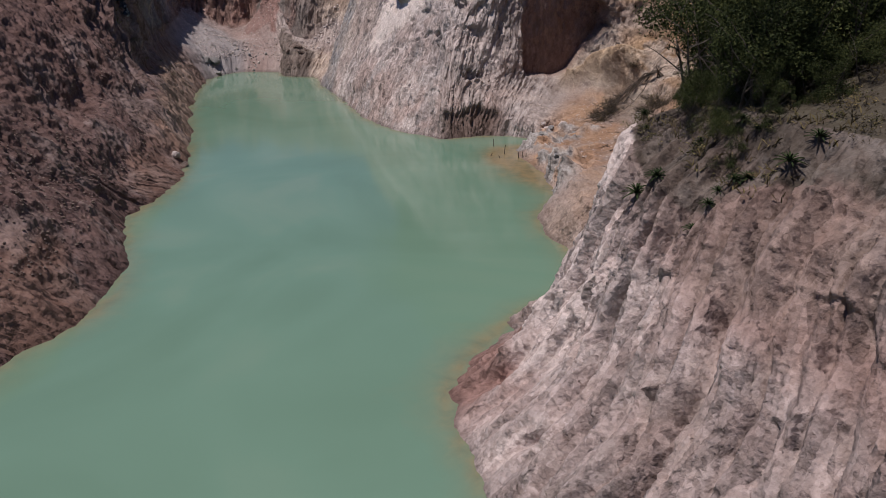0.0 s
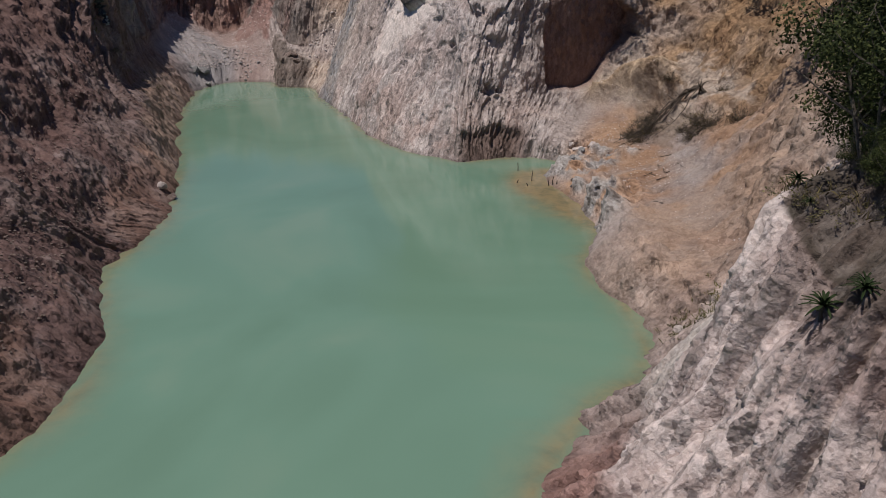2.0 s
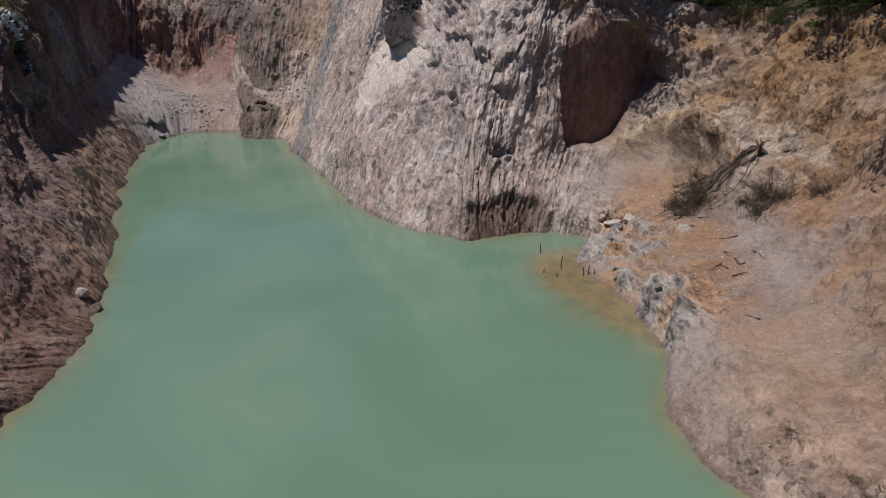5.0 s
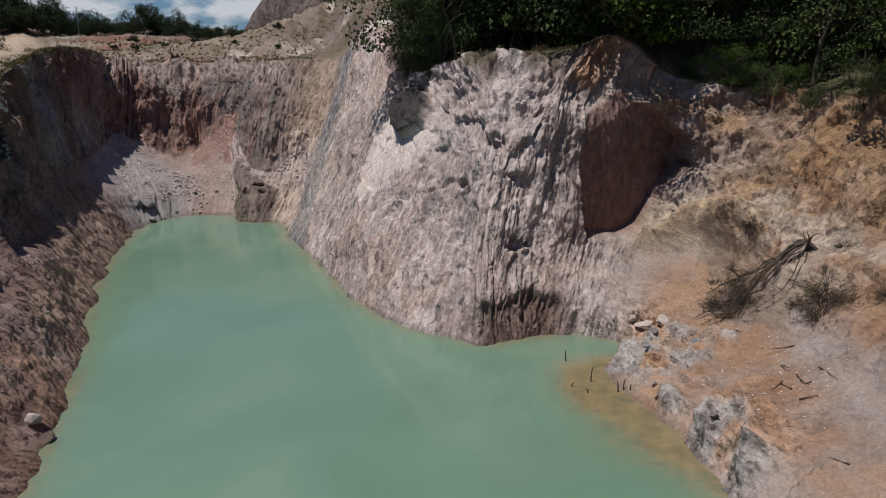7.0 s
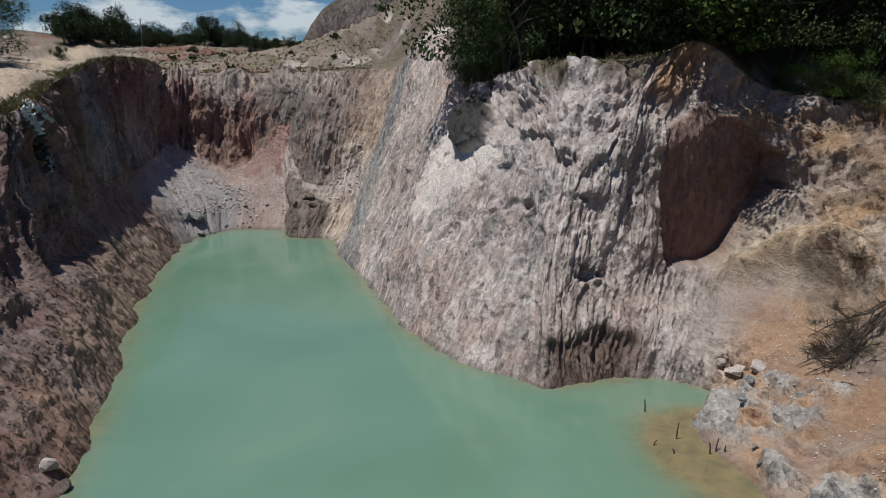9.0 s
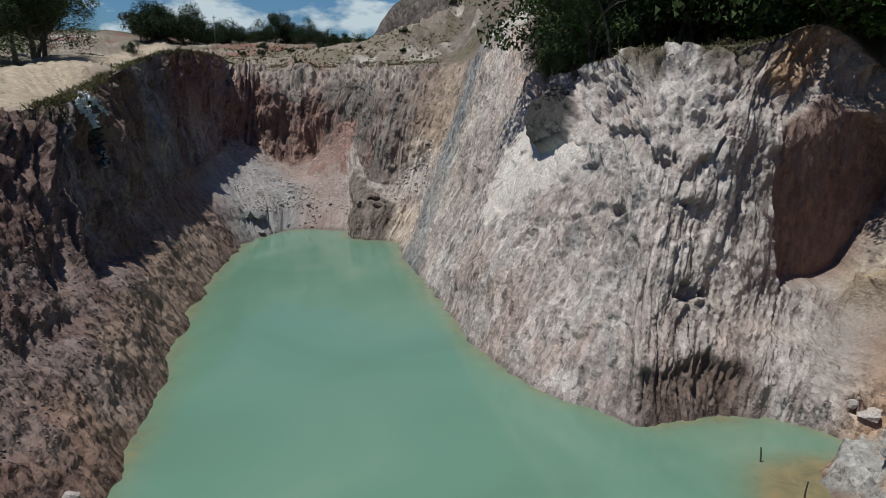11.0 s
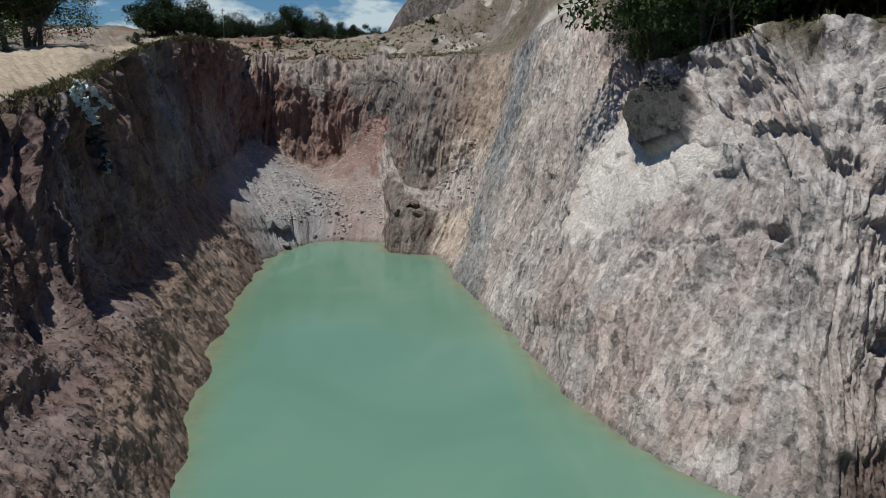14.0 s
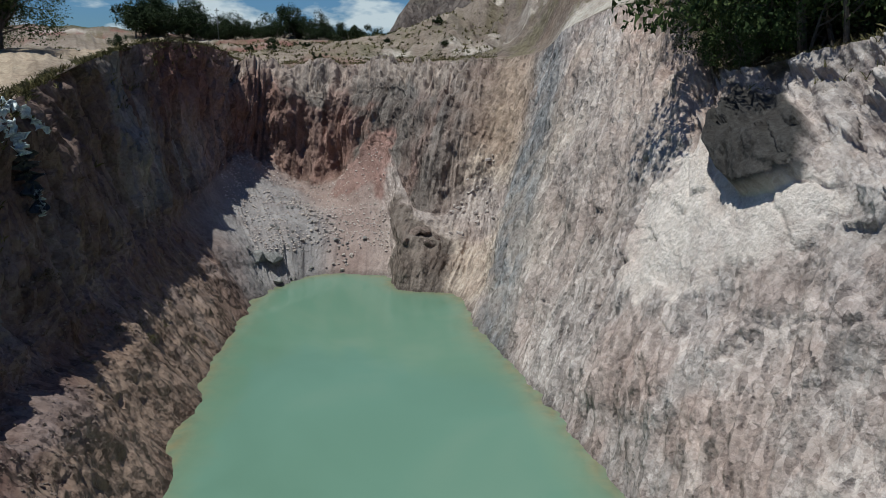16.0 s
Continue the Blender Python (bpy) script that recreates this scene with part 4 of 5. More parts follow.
def raw(name, verts, faces, mat, parent=None, smooth=False):
    me = bpy.data.meshes.new(name)
    me.from_pydata(verts, [], faces)
    me.materials.append(mat)
    if smooth:
        me.polygons.foreach_set("use_smooth", [True] * len(me.polygons))
    ob = new(name, me)
    ob.parent = parent
    return ob


def tube(V, F, pts, radii, sides=5):
    """Adds a tapered, bent limb to lists of vertices and faces."""
    base = len(V)
    for k, (p, r) in enumerate(zip(pts, radii)):
        d = (pts[min(k + 1, len(pts) - 1)] - pts[max(k - 1, 0)]).normalized()
        u = d.orthogonal().normalized()
        w = d.cross(u)
        for q in range(sides):
            a = 2 * math.pi * q / sides
            V.append(tuple(p + (u * math.cos(a) + w * math.sin(a)) * r))
    for k in range(len(pts) - 1):
        for q in range(sides):
            a, c = base + k * sides + q, base + k * sides + (q + 1) % sides
            F.append((a, c, c + sides, a + sides))
    F.append(tuple(base + (len(pts) - 1) * sides + q for q in range(sides)))
    F.append(tuple(base + q for q in reversed(range(sides))))


def wander(rng, start, way, length, n, wob, droop=0.0):
    pts, p, d = [start.copy()], start.copy(), way.normalized()
    for k in range(n):
        d = (d + Vector((rng.uniform(-1, 1), rng.uniform(-1, 1), rng.uniform(-1, 1))) * wob + Vector((0, 0, -droop))).normalized()
        p = p + d * (length / n)
        pts.append(p.copy())
    return pts


def leaf(V, F, p, n, size, rng, slim=0.45):
    u = n.orthogonal().normalized()
    u = (Matrix.Rotation(rng.uniform(0, 6.28), 3, n) @ u)
    w = n.cross(u)
    b = len(V)
    V.extend([tuple(p - u * size * 0.5), tuple(p + w * size * slim + n * size * 0.12), tuple(p + u * size * 0.5 - w * size * slim * 0.3)])
    F.append((b, b + 1, b + 2))


def empty(name, label, category, group=""):
    return tagged(new(name), label, category, group)


# ---- plant and small-thing materials ----
def leaf_material(name, dark, mid, light):
    m, n, l, p = material(name)
    geo = n.new("ShaderNodeNewGeometry")
    rnd = geo.outputs["Random Per Island"]
    c = ramp_node(n, l, rnd, (0.0, dark), (0.55, mid), (1.0, light))
    big = noise_node(n, l, 0.9, 3, 0.5, geo.outputs["Position"]).outputs["Fac"]
    c = mix_node(n, l, c, ramp_node(n, l, big, (0.3, (0.6, 0.65, 0.55)), (0.7, (1.25, 1.2, 1.0))), 1.0, "MULTIPLY")
    l.new(c, p.inputs["Base Color"])
    p.inputs["Roughness"].default_value = 0.75
    p.inputs["Specular IOR Level"].default_value = 0.12
    return m


def plain_material(name, a, b, scale, rough=0.85, bump=0.02):
    m, n, l, p = material(name)
    pos = n.new("ShaderNodeTexCoord").outputs["Object"]
    t = noise_node(n, l, scale, 7, 0.68, pos, 0.4).outputs["Fac"]
    f = noise_node(n, l, scale * 6, 4, 0.6, pos).outputs["Fac"]
    c = ramp_node(n, l, t, (0.33, a), (0.66, b))
    c = mix_node(n, l, c, ramp_node(n, l, f, (0.35, 0.7), (0.65, 1.2)), 0.7, "MULTIPLY")
    l.new(c, p.inputs["Base Color"])
    p.inputs["Roughness"].default_value = rough
    nb = bump_node(n, l, t, 0.9, bump * 3)
    l.new(bump_node(n, l, f, 0.8, bump, nb), p.inputs["Normal"])
    return m


M_LEAF = leaf_material("dark_scrub_leaves", (0.028, 0.043, 0.019), (0.050, 0.071, 0.028), (0.088, 0.110, 0.044))
M_THICKET = leaf_material("thicket_leaves", (0.016, 0.022, 0.009), (0.032, 0.042, 0.016), (0.075, 0.082, 0.03))
M_LEAF_B = leaf_material("fresh_leaves", (0.024, 0.045, 0.010), (0.045, 0.080, 0.016), (0.085, 0.125, 0.03))
M_LEAF_FAR = leaf_material("far_leaves", (0.013, 0.022, 0.010), (0.022, 0.034, 0.014), (0.040, 0.055, 0.024))
M_DRYLEAF = leaf_material("dry_leaves", (0.06, 0.045, 0.028), (0.11, 0.085, 0.05), (0.19, 0.15, 0.085))
M_BARK = plain_material("bark", (0.055, 0.042, 0.034), (0.15, 0.12, 0.095), 9.0)
M_DEAD = plain_material("dead_wood", (0.035, 0.026, 0.021), (0.115, 0.085, 0.063), 12.0)
M_GRASS = leaf_material("dry_grass", (0.055, 0.052, 0.025), (0.105, 0.094, 0.047), (0.20, 0.165, 0.09))
M_STONE = plain_material("pale_pink_stone", (0.42, 0.335, 0.305), (0.68, 0.59, 0.55), 3.0, 0.9, 0.03)
M_GREYSTONE = plain_material("grey_clod", (0.17, 0.155, 0.15), (0.40, 0.38, 0.37), 3.5, 0.92, 0.04)
M_BROWNSTONE = plain_material("brown_clod", (0.12, 0.085, 0.072), (0.30, 0.22, 0.185), 3.5, 0.92, 0.04)
M_SHEET = plain_material("weathered_plastic", (0.55, 0.60, 0.60), (0.80, 0.84, 0.84), 2.5, 0.35, 0.01)
M_SHEET_DARK = plain_material("black_plastic", (0.010, 0.012, 0.014), (0.035, 0.04, 0.045), 2.5, 0.3, 0.01)
M_STAKE = plain_material("weathered_stake", (0.05, 0.04, 0.03), (0.14, 0.11, 0.08), 14.0)
M_METAL = plain_material("dull_steel", (0.12, 0.12, 0.12), (0.22, 0.22, 0.22), 4.0, 0.6, 0.005)


# ---- trees and shrubs ----
def make_tree(name, label, category, seed, height, spread, leaves, size, mat, bare=0.35):
    rng = random.Random(seed)
    top = empty(name, label, category, "scrub above the pit" if category == "shrub" else "trees on the skyline")
    V, F, tips = [], [], []
    trunks = 1 if category == "tree" else rng.randint(3, 5)
    for q in range(trunks):
        way = Vector((rng.uniform(-1, 1), rng.uniform(-1, 1), 2.6 if trunks > 1 else 7))
        pts = wander(rng, Vector((rng.uniform(-0.1, 0.1) * trunks, rng.uniform(-0.1, 0.1) * trunks, -0.25)), way, height * rng.uniform(0.55, 0.75), 6, 0.16)
        r0 = 0.035 * height / (1 + 0.25 * trunks)
        tube(V, F, pts, [r0 * (1 - 0.12 * k) for k in range(7)], 6)
        for k in range(2, 7):
            for z in range(2 if category == "tree" else 1):
                a = rng.uniform(0, 6.28)
                lp = wander(rng, pts[k], Vector((math.cos(a), math.sin(a), rng.uniform(0.2, 1.0))), spread * rng.uniform(0.35, 0.75), 4, 0.25)
                tube(V, F, lp, [r0 * 0.5 * (1 - 0.2 * j) for j in range(5)], 4)
                tips += lp[2:]
    raw("trunk", V, F, M_BARK, top)
    V, F = [], []
    lobes = []
    for k in range(14 if category == "shrub" else 20):
        t = rng.choice(tips)
        t = t + Vector((rng.uniform(-0.3, 0.3) * spread, rng.uniform(-0.3, 0.3) * spread, rng.uniform(-0.05, 0.22) * height))
        if category == "shrub":
            t.z = height * rng.uniform(0.10, 0.95)
        lobes.append((t, spread * rng.uniform(0.16, 0.36)))
    for k in range(leaves):
        c, r = rng.choice(lobes)
        d = Vector((rng.gauss(0, 1), rng.gauss(0, 1), rng.gauss(0, 0.8))).normalized()
        p = c + d * r * rng.uniform(0.45, 1.08)
        if p.z < height * 0.08:
            p.z = height * rng.uniform(0.08, 0.2)
        nn = (d + Vector((rng.gauss(0, 0.6), rng.gauss(0, 0.6), rng.gauss(0.4, 0.6)))).normalized()
        leaf(V, F, p, nn, size * rng.uniform(0.6, 1.35), rng)
    raw("crown", V, F, mat, top)
    return top


def spread_copies(protos, places, scale=(0.8, 1.3), sink=0.1, seed=1):
    """The first place of each kind takes the original, the others copies."""
    rng, used = random.Random(seed), set()
    for x, y, s in places:
        ob = rng.choice(protos)
        g, _ = ground(x, y)
        k = s * rng.uniform(*scale)
        m = Matrix.Translation((x, y, g.z - sink)) @ Matrix.Rotation(rng.uniform(0, 6.28), 4, "Z") @ Matrix.Diagonal((k, k, k * rng.uniform(0.85, 1.15), 1))
        if ob in used:
            copy_thing(ob, m)
        else:
            used.add(ob)
            ob.matrix_basis = m
    for ob in protos:
        if ob not in used:
            for o in (*ob.children_recursive, ob):
                bpy.data.objects.remove(o)


def rim_place(st, d):
    k = int(np.argmin(np.abs(station - st)))
    q = P[-1, k]
    a = away[k]
    return float(q[0] + a[0] * d), float(q[1] + a[1] * d)


rng = random.Random(11)
shrubs = [make_tree("shrub", "dense dark green leafy shrub at the quarry rim", "shrub", 20 + k, 2.6, 1.7, 5200, 0.085, M_LEAF) for k in range(3)]
shrubs += [make_tree("shrub", "fresh green leafy shrub at the quarry rim", "shrub", 40 + k, 2.2, 1.6, 5200, 0.075, M_LEAF_B) for k in range(1)]
places = []
for k in range(90):
    st = rng.uniform(4.0, 17.4)
    d = 0.7 + 15 * rng.random() ** 1.5
    if st < 6:
        d += 3.2
    if 10.2 < st <= 12.4:
        d += 2.4
    if 12.4 < st < 16.4:
        d += 4.2
    places.append((*rim_place(st, d), rng.uniform(0.8, 1.5) * (1.0 if d < 4 else 1.35)))
for k in range(50):
    y = rng.uniform(13.6, 30)
    places.append((7.6 + (y - 13.2) * 0.62 + abs(rng.gauss(0, 3)), y, rng.uniform(0.5, 1.1)))
thicket = [make_tree("shrub", "fine leaved dark olive shrub on the litter covered spur", "shrub", 50 + k, 2.4, 1.5, 6500, 0.06, M_THICKET) for k in range(2)]
close = []
for k in range(72):
    y = rng.uniform(12.8, 21)
    close.append((5.4 + (y - 14) * 0.55 + abs(rng.gauss(0, 2.2)), y, rng.uniform(0.55, 0.95) + 0.085 * max(y - 14, 0)))
close += [(rng.uniform(4.9, 9.5), rng.uniform(11.2, 15.5), rng.uniform(0.16, 0.34)) for k in range(46)]
spread_copies(thicket, close, seed=13)
places += [(*rim_place(7.0 + 0.27 * k, rng.uniform(0.4, 2.2)), rng.uniform(0.9, 1.5)) for k in range(12)]
places += [(*rim_place(8.6 + 0.18 * k, rng.uniform(-0.5, 0.4)), rng.uniform(0.3, 0.55)) for k in range(19)]
places += [(*rim_place(12.6 + 0.3 * k, rng.uniform(4.2, 6)), rng.uniform(1.2, 1.6)) for k in range(12)]
places += [(*rim_place(8.7 + 0.2 * k, rng.uniform(1.4, 3.4)), rng.uniform(0.85, 1.15)) for k in range(15)]
places += [(-1.0, 50.6, 1.1), (-0.4, 51.8, 1.4), (-0.6, 49.4, 0.9), (0.4, 50.0, 1.2), (0.6, 53.2, 1.5), (-1.5, 49.8, 0.6), (-3.7, 54.8, 0.42), (-3.35, 53.4, 0.45), (-3.0, 52.0, 0.5),
           (-2.6, 50.8, 0.55), (-2.3, 52.8, 0.8), (-1.4, 51.0, 0.8)]
spread_copies(shrubs, places, seed=3)

# wood on the hill behind
wood = [make_tree("tree", "dark green broadleaf tree on the hill", "tree", 60 + k, 5.5, 3.4, 8000, 0.16, M_LEAF) for k in range(2)]
places = []
for k in range(34):
    st = rng.uniform(5.5, 15.6)
    places.append((*rim_place(st, rng.uniform(8, 22)), rng.uniform(0.8, 1.25)))
places += [(*rim_place(9.3 + 0.2 * k, rng.uniform(3.4, 7.5)), rng.uniform(0.6, 0.85)) for k in range(18)]
spread_copies(wood, places, seed=4)

# skyline trees and the dark trees beside the road
far = [make_tree("tree", "distant dark green tree on the skyline", "tree", 80 + k, 4.2, 3.2, 2200, 0.25, M_LEAF_FAR) for k in range(3)]
places = []
for lo, hi, n, small, large in ((0.04, 0.24, 34, 0.7, 1.0), (0.24, 0.56, 60, 0.32, 0.55), (0.60, 0.80, 34, 0.3, 0.5), (0.80, 1.0, 22, 0.22, 0.42)):
    for k in range(n):
        u, d = rng.uniform(lo, hi), rng.uniform(-3, 9)
        places.append((-65.5 + 35 * u - 0.45 * d, 121 + 13.5 * u + d, rng.uniform(small, large)))
places += [(-45.6, 130.4, 1.0), (-47.0, 131.5, 0.9), (-44.4, 131.6, 0.95), (-41.2, 82, 0.3)]
spread_copies(far, places, seed=5)
road_trees = [make_tree("tree", "large shady tree beside the sandy road", "tree", 95, 7.5, 4.6, 14000, 0.16, M_LEAF)]
spread_copies(road_trees, [(-35, 61, 0.8), (-36.8, 64.5, 0.75), (-33.8, 58, 0.75), (-38.8, 66.5, 0.7), (-36, 58, 0.9), (-39, 62, 0.9), (-32.5, 54, 0.7), (-41, 69, 0.6)], scale=(1.1, 1.3), seed=6)
mid = [make_tree("shrub", "low dark bush on bare hummocky ground", "shrub", 97, 1.8, 1.6, 2600, 0.15, M_LEAF_FAR)]
spread_copies(mid, [(-26.2, 94, 0.8), (-27.2, 95, 0.6), (-33, 99, 0.5), (-21.5, 88, 0.3), (-24.4, 79.4, 0.32), (-23.2, 78.8, 0.28), (-18, 92, 0.4), (-38, 104, 0.6),
                    (-15.5, 79.6, 0.25), (-30.5, 86, 0.3), (-14.5, 103, 0.6), (-11.8, 106, 0.7), (-9, 104, 0.6), (-22.6, 76.3, 0.25), (-29, 90, 0.35), (-35, 92, 0.4)], seed=7)


# ---- dry bushes, dead tree, rosettes ----
def make_dry_bush(name, label, seed, height, twigs, mat, leaves=0, leaf_mat=None, rise=(0.25, 1.3)):
    rng = random.Random(seed)
    top = empty(name, label, "bush", "dry bushes")
    V, F, ends = [], [], []
    for k in range(twigs):
        a, e = rng.uniform(0, 6.28), rng.uniform(*rise)
        pts = wander(rng, Vector((rng.uniform(-0.12, 0.12), rng.uniform(-0.12, 0.12), -0.1)), Vector((math.cos(a) * math.cos(e), math.sin(a) * math.cos(e), math.sin(e))), height * rng.uniform(0.45, 1.1), 5, 0.42)
        tube(V, F, pts, [0.014 * (1 - 0.16 * j) for j in range(6)], 3)
        for j in (2, 3, 4):
            b = wander(rng, pts[j], pts[j] - pts[j - 1] + Vector((rng.uniform(-1, 1), rng.uniform(-1, 1), rng.uniform(-0.4, 0.8))) * 0.2, height * rng.uniform(0.2, 0.4), 3, 0.35)
            tube(V, F, b, [0.008, 0.006, 0.005, 0.003], 3)
            ends += b[1:]
    raw("stem", V, F, mat, top)
    if leaves:
        V, F = [], []
        for k in range(leaves):
            p = rng.choice(ends) + Vector((rng.gauss(0, 0.05), rng.gauss(0, 0.05), rng.gauss(0, 0.05)))
            leaf(V, F, p, Vector((rng.gauss(0, 1), rng.gauss(0, 1), rng.gauss(0.5, 1))).normalized(), rng.uniform(0.05, 0.11), rng)
        raw("foliage", V, F, leaf_mat, top)
    return top


dark_brush = make_dry_bush("dry_bush", "low tangle of dead brown twigs on orange sand", 5, 1.2, 120, M_DEAD, 500, M_DRYLEAF, (0.02, 0.8))
spread_copies([dark_brush], [(8.4, 38.2, 0.8), (8.8, 37.7, 0.7), (8.2, 37.6, 0.6), (8.0, 38.6, 0.5), (10.2, 35.6, 0.8), (10.6, 36.2, 0.9), (10.9, 35.2, 0.8), (9.9, 36.4, 0.5), (9.9, 41.6, 0.45), (10.6, 41.8, 0.5),
                             (9.0, 40.6, 0.5), (11.6, 34.3, 0.7), (9.4, 39.6, 0.6), (10.0, 40.2, 0.5), (12.0, 37.6, 0.5), (9.0, 38.6, 0.6), (8.7, 39.2, 0.4)], scale=(1.0, 1.35), seed=8)
twiggy = make_dry_bush("dry_bush", "grey brown twiggy bush on the litter covered rim", 6, 0.9, 20, M_BARK, 160, M_DRYLEAF)
greenish = make_dry_bush("weed", "thin olive green weed on bare earth", 7, 0.8, 15, M_BARK, 330, M_GRASS)
places = [(rng.uniform(4.4, 11), rng.uniform(9.5, 17.5), rng.uniform(0.5, 1.0)) for k in range(120)]
places = [q for q in places if ground(q[0], q[1])[0].z > 6.0]
places += [(*rim_place(rng.uniform(26.8, 34), rng.uniform(-0.2, 2.6)), rng.uniform(0.5, 1.0)) for k in range(50)]
places += [(*rim_place(rng.uniform(22, 26), rng.uniform(0, 2.5)), rng.uniform(0.4, 0.8)) for k in range(14)]
places += [(*rim_place(rng.uniform(13, 17), rng.uniform(-0.2, 1.8)), rng.uniform(0.5, 0.9)) for k in range(22)]
places += [(5.4, 20.0, 0.5), (5.5, 19.2, 0.55), (5.3, 20.7, 0.45), (5.9, 19.7, 0.6), (6.1, 20.4, 0.45), (-12.2, 31.2, 0.35), (7.3, 38.6, 0.4), (6.4, 38.9, 0.4), (-12.2, 65.4, 0.5), (5.9, 42.3, 0.4)]
places += [(-18.9 - 1.2 * rng.random(), rng.uniform(44.5, 50.5), rng.uniform(0.35, 0.7)) for k in range(26)]
spread_copies([twiggy, greenish], places, seed=9)


def make_rosette():
    rng = random.Random(4)
    top = empty("rosette_plant", "spiky dark green rosette plant on the clay rim", "plant", "rosette plants")
    V, F = [], []
    tube(V, F, wander(rng, Vector((0, 0, -0.1)), Vector((0, 0, 1)), 0.45, 3, 0.08), [0.05, 0.045, 0.04, 0.035], 6)
    raw("stem", V, F, M_BARK, top)
    for k in range(26):
        a, e = k * 2.4, 0.15 + 1.2 * (k / 26)
        d = Vector((math.cos(a) * math.cos(e), math.sin(a) * math.cos(e), math.sin(e)))
        side = d.cross(Vector((0, 0, 1))).normalized()
        V, F = [], []
        n = 5
        for j in range(n + 1):
            u = j / n
            p = Vector((0, 0, 0.32)) + d * 0.55 * u + Vector((0, 0, -0.22 * u * u))
            w = 0.045 * (1 - u) ** 0.6 * (0.5 + u) + 0.003
            V += [tuple(p - side * w + Vector((0, 0, 0.012))), tuple(p - Vector((0, 0, 0.008))), tuple(p + side * w + Vector((0, 0, 0.012)))]
        for j in range(n):
            b = 3 * j
            F += [(b, b + 1, b + 4, b + 3), (b + 1, b + 2, b + 5, b + 4)]
        raw("leaf", V, F, M_LEAF_FAR, top)
    return top


spread_copies([make_rosette()], [(4.0, 12.4, 1.0), (4.2, 12.0, 1.15), (4.35, 12.25, 1.1), (4.7, 10.75, 1.1), (4.9, 10.95, 0.9), (4.6, 11.0, 0.9), (5.3, 10.9, 1.0), (5.6, 11.6, 0.8), (4.6, 14.9, 1.0), (4.5, 14.2, 0.7),
                                 (6.0, 10.4, 1.0), (5.0, 12.4, 0.8), (6.6, 17.0, 1.2), (5.1, 10.9, 1.2), (5.6, 10.3, 1.1), (5.5, 12.0, 1.0)], scale=(0.5, 0.75), sink=0.02, seed=10)


def dead_tree():
    rng = random.Random(31)
    root = Vector((11.0, 38.3, 0))
    root.z = ground(root.x, root.y)[0].z + 0.35
    top = empty("dead_tree", "dark uprooted dead tree lying on an orange slope", "dead tree")
    V, F = [], []
    for k in range(10):
        a = rng.uniform(0, 6.28)
        pts = wander(rng, root, Vector((0.35 + rng.uniform(-0.6, 0.6), rng.uniform(-0.8, 0.8), math.sin(a) * 0.9 + 0.2)), rng.uniform(0.2, 0.8), 4, 0.4)
        tube(V, F, pts, [0.07, 0.045, 0.03, 0.018, 0.008], 5)
    raw("root_ball", V, F, M_DEAD, top)
    for k in range(12):
        end = Vector((7.7 + rng.uniform(-0.7, 1.5), 38.3 + rng.uniform(-1.4, 1.2), 0))
        pts = []
        side = rng.uniform(-0.9, 0.9)
        for j in range(11):
            u = j / 10
            p = root.lerp(end, u)
            p.y += side * math.sin(u * 3.1) + rng.uniform(-0.03, 0.03)
            p.z = max(ground(p.x, p.y)[0].z + 0.06 + 0.35 * (1 - u) + 0.1 * (k % 3) * math.sin(u * 3.1), 0)
            pts.append(p)
        V, F = [], []
        r = rng.uniform(0.022, 0.055)
        tube(V, F, pts, [r * (1 - 0.075 * j) for j in range(11)], 6)
        for j in (4, 6, 7, 8, 9):
            for z in range(2):
                b = wander(rng, pts[j], Vector((-0.7, rng.uniform(-1, 1), rng.uniform(-0.2, 0.7))), rng.uniform(0.25, 0.7), 4, 0.3)
                tube(V, F, b, [0.016, 0.012, 0.009, 0.006, 0.003], 4)
        raw("branch", V, F, M_DEAD, top)
    for ob in top.children:
        ob.data.transform(Matrix.Translation(-root))
    top.location = root


dead_tree()

# sticks lying on the sand
for k in range(16):
    x, y = rng.uniform(6.5, 10.5), rng.uniform(26, 37.5)
    V, F = [], []
    g, nn = ground(x, y)
    a = rng.uniform(0, 6.28)
    way = Vector((math.cos(a), math.sin(a), 0))
    way = (way - nn * way.dot(nn)).normalized()
    pts = wander(rng, Vector((0, 0, 0.03)), way + nn * 0.05, rng.uniform(0.4, 1.1), 5, 0.12)
    tube(V, F, pts, [0.02, 0.018, 0.015, 0.012, 0.009, 0.005], 5)
    tube(V, F, wander(rng, pts[2], way + nn * 0.5 + Vector((rng.uniform(-1, 1), rng.uniform(-1, 1), 0)) * 0.7, 0.25, 3, 0.2), [0.01, 0.008, 0.006, 0.003], 4)
    ob = raw("stick", V, F, M_DEAD)
    ob.location = g
    tagged(ob, "crooked dead stick lying on orange sand", "stick", "sticks on the sand")

# stakes in the shallows
for x, y, h, lean in ((3.77, 34.64, 0.42, 0.05), (3.62, 34.55, 0.36, -0.06), (3.95, 34.5, 0.3, 0.02), (2.92, 35.3, 0.5, 0.04), (2.45, 36.9, 0.4, -0.05), (2.2, 34.9, 0.16, 0.1), (2.7, 34.5, 0.14, -0.1), (4.3, 34.9, 0.34, 0.08)):
    V, F = [], []
    tube(V, F, [Vector((0, 0, -0.8)), Vector((lean * 0.4, 0.01, h * 0.5)), Vector((lean, 0.0, h))], [0.024, 0.02, 0.014], 6)
    ob = raw("stake", V, F, M_STAKE)
    ob.location = (x, y, 0)
    tagged(ob, "thin dark stake standing in rusty shallow water", "stake", "stakes in the shallows")


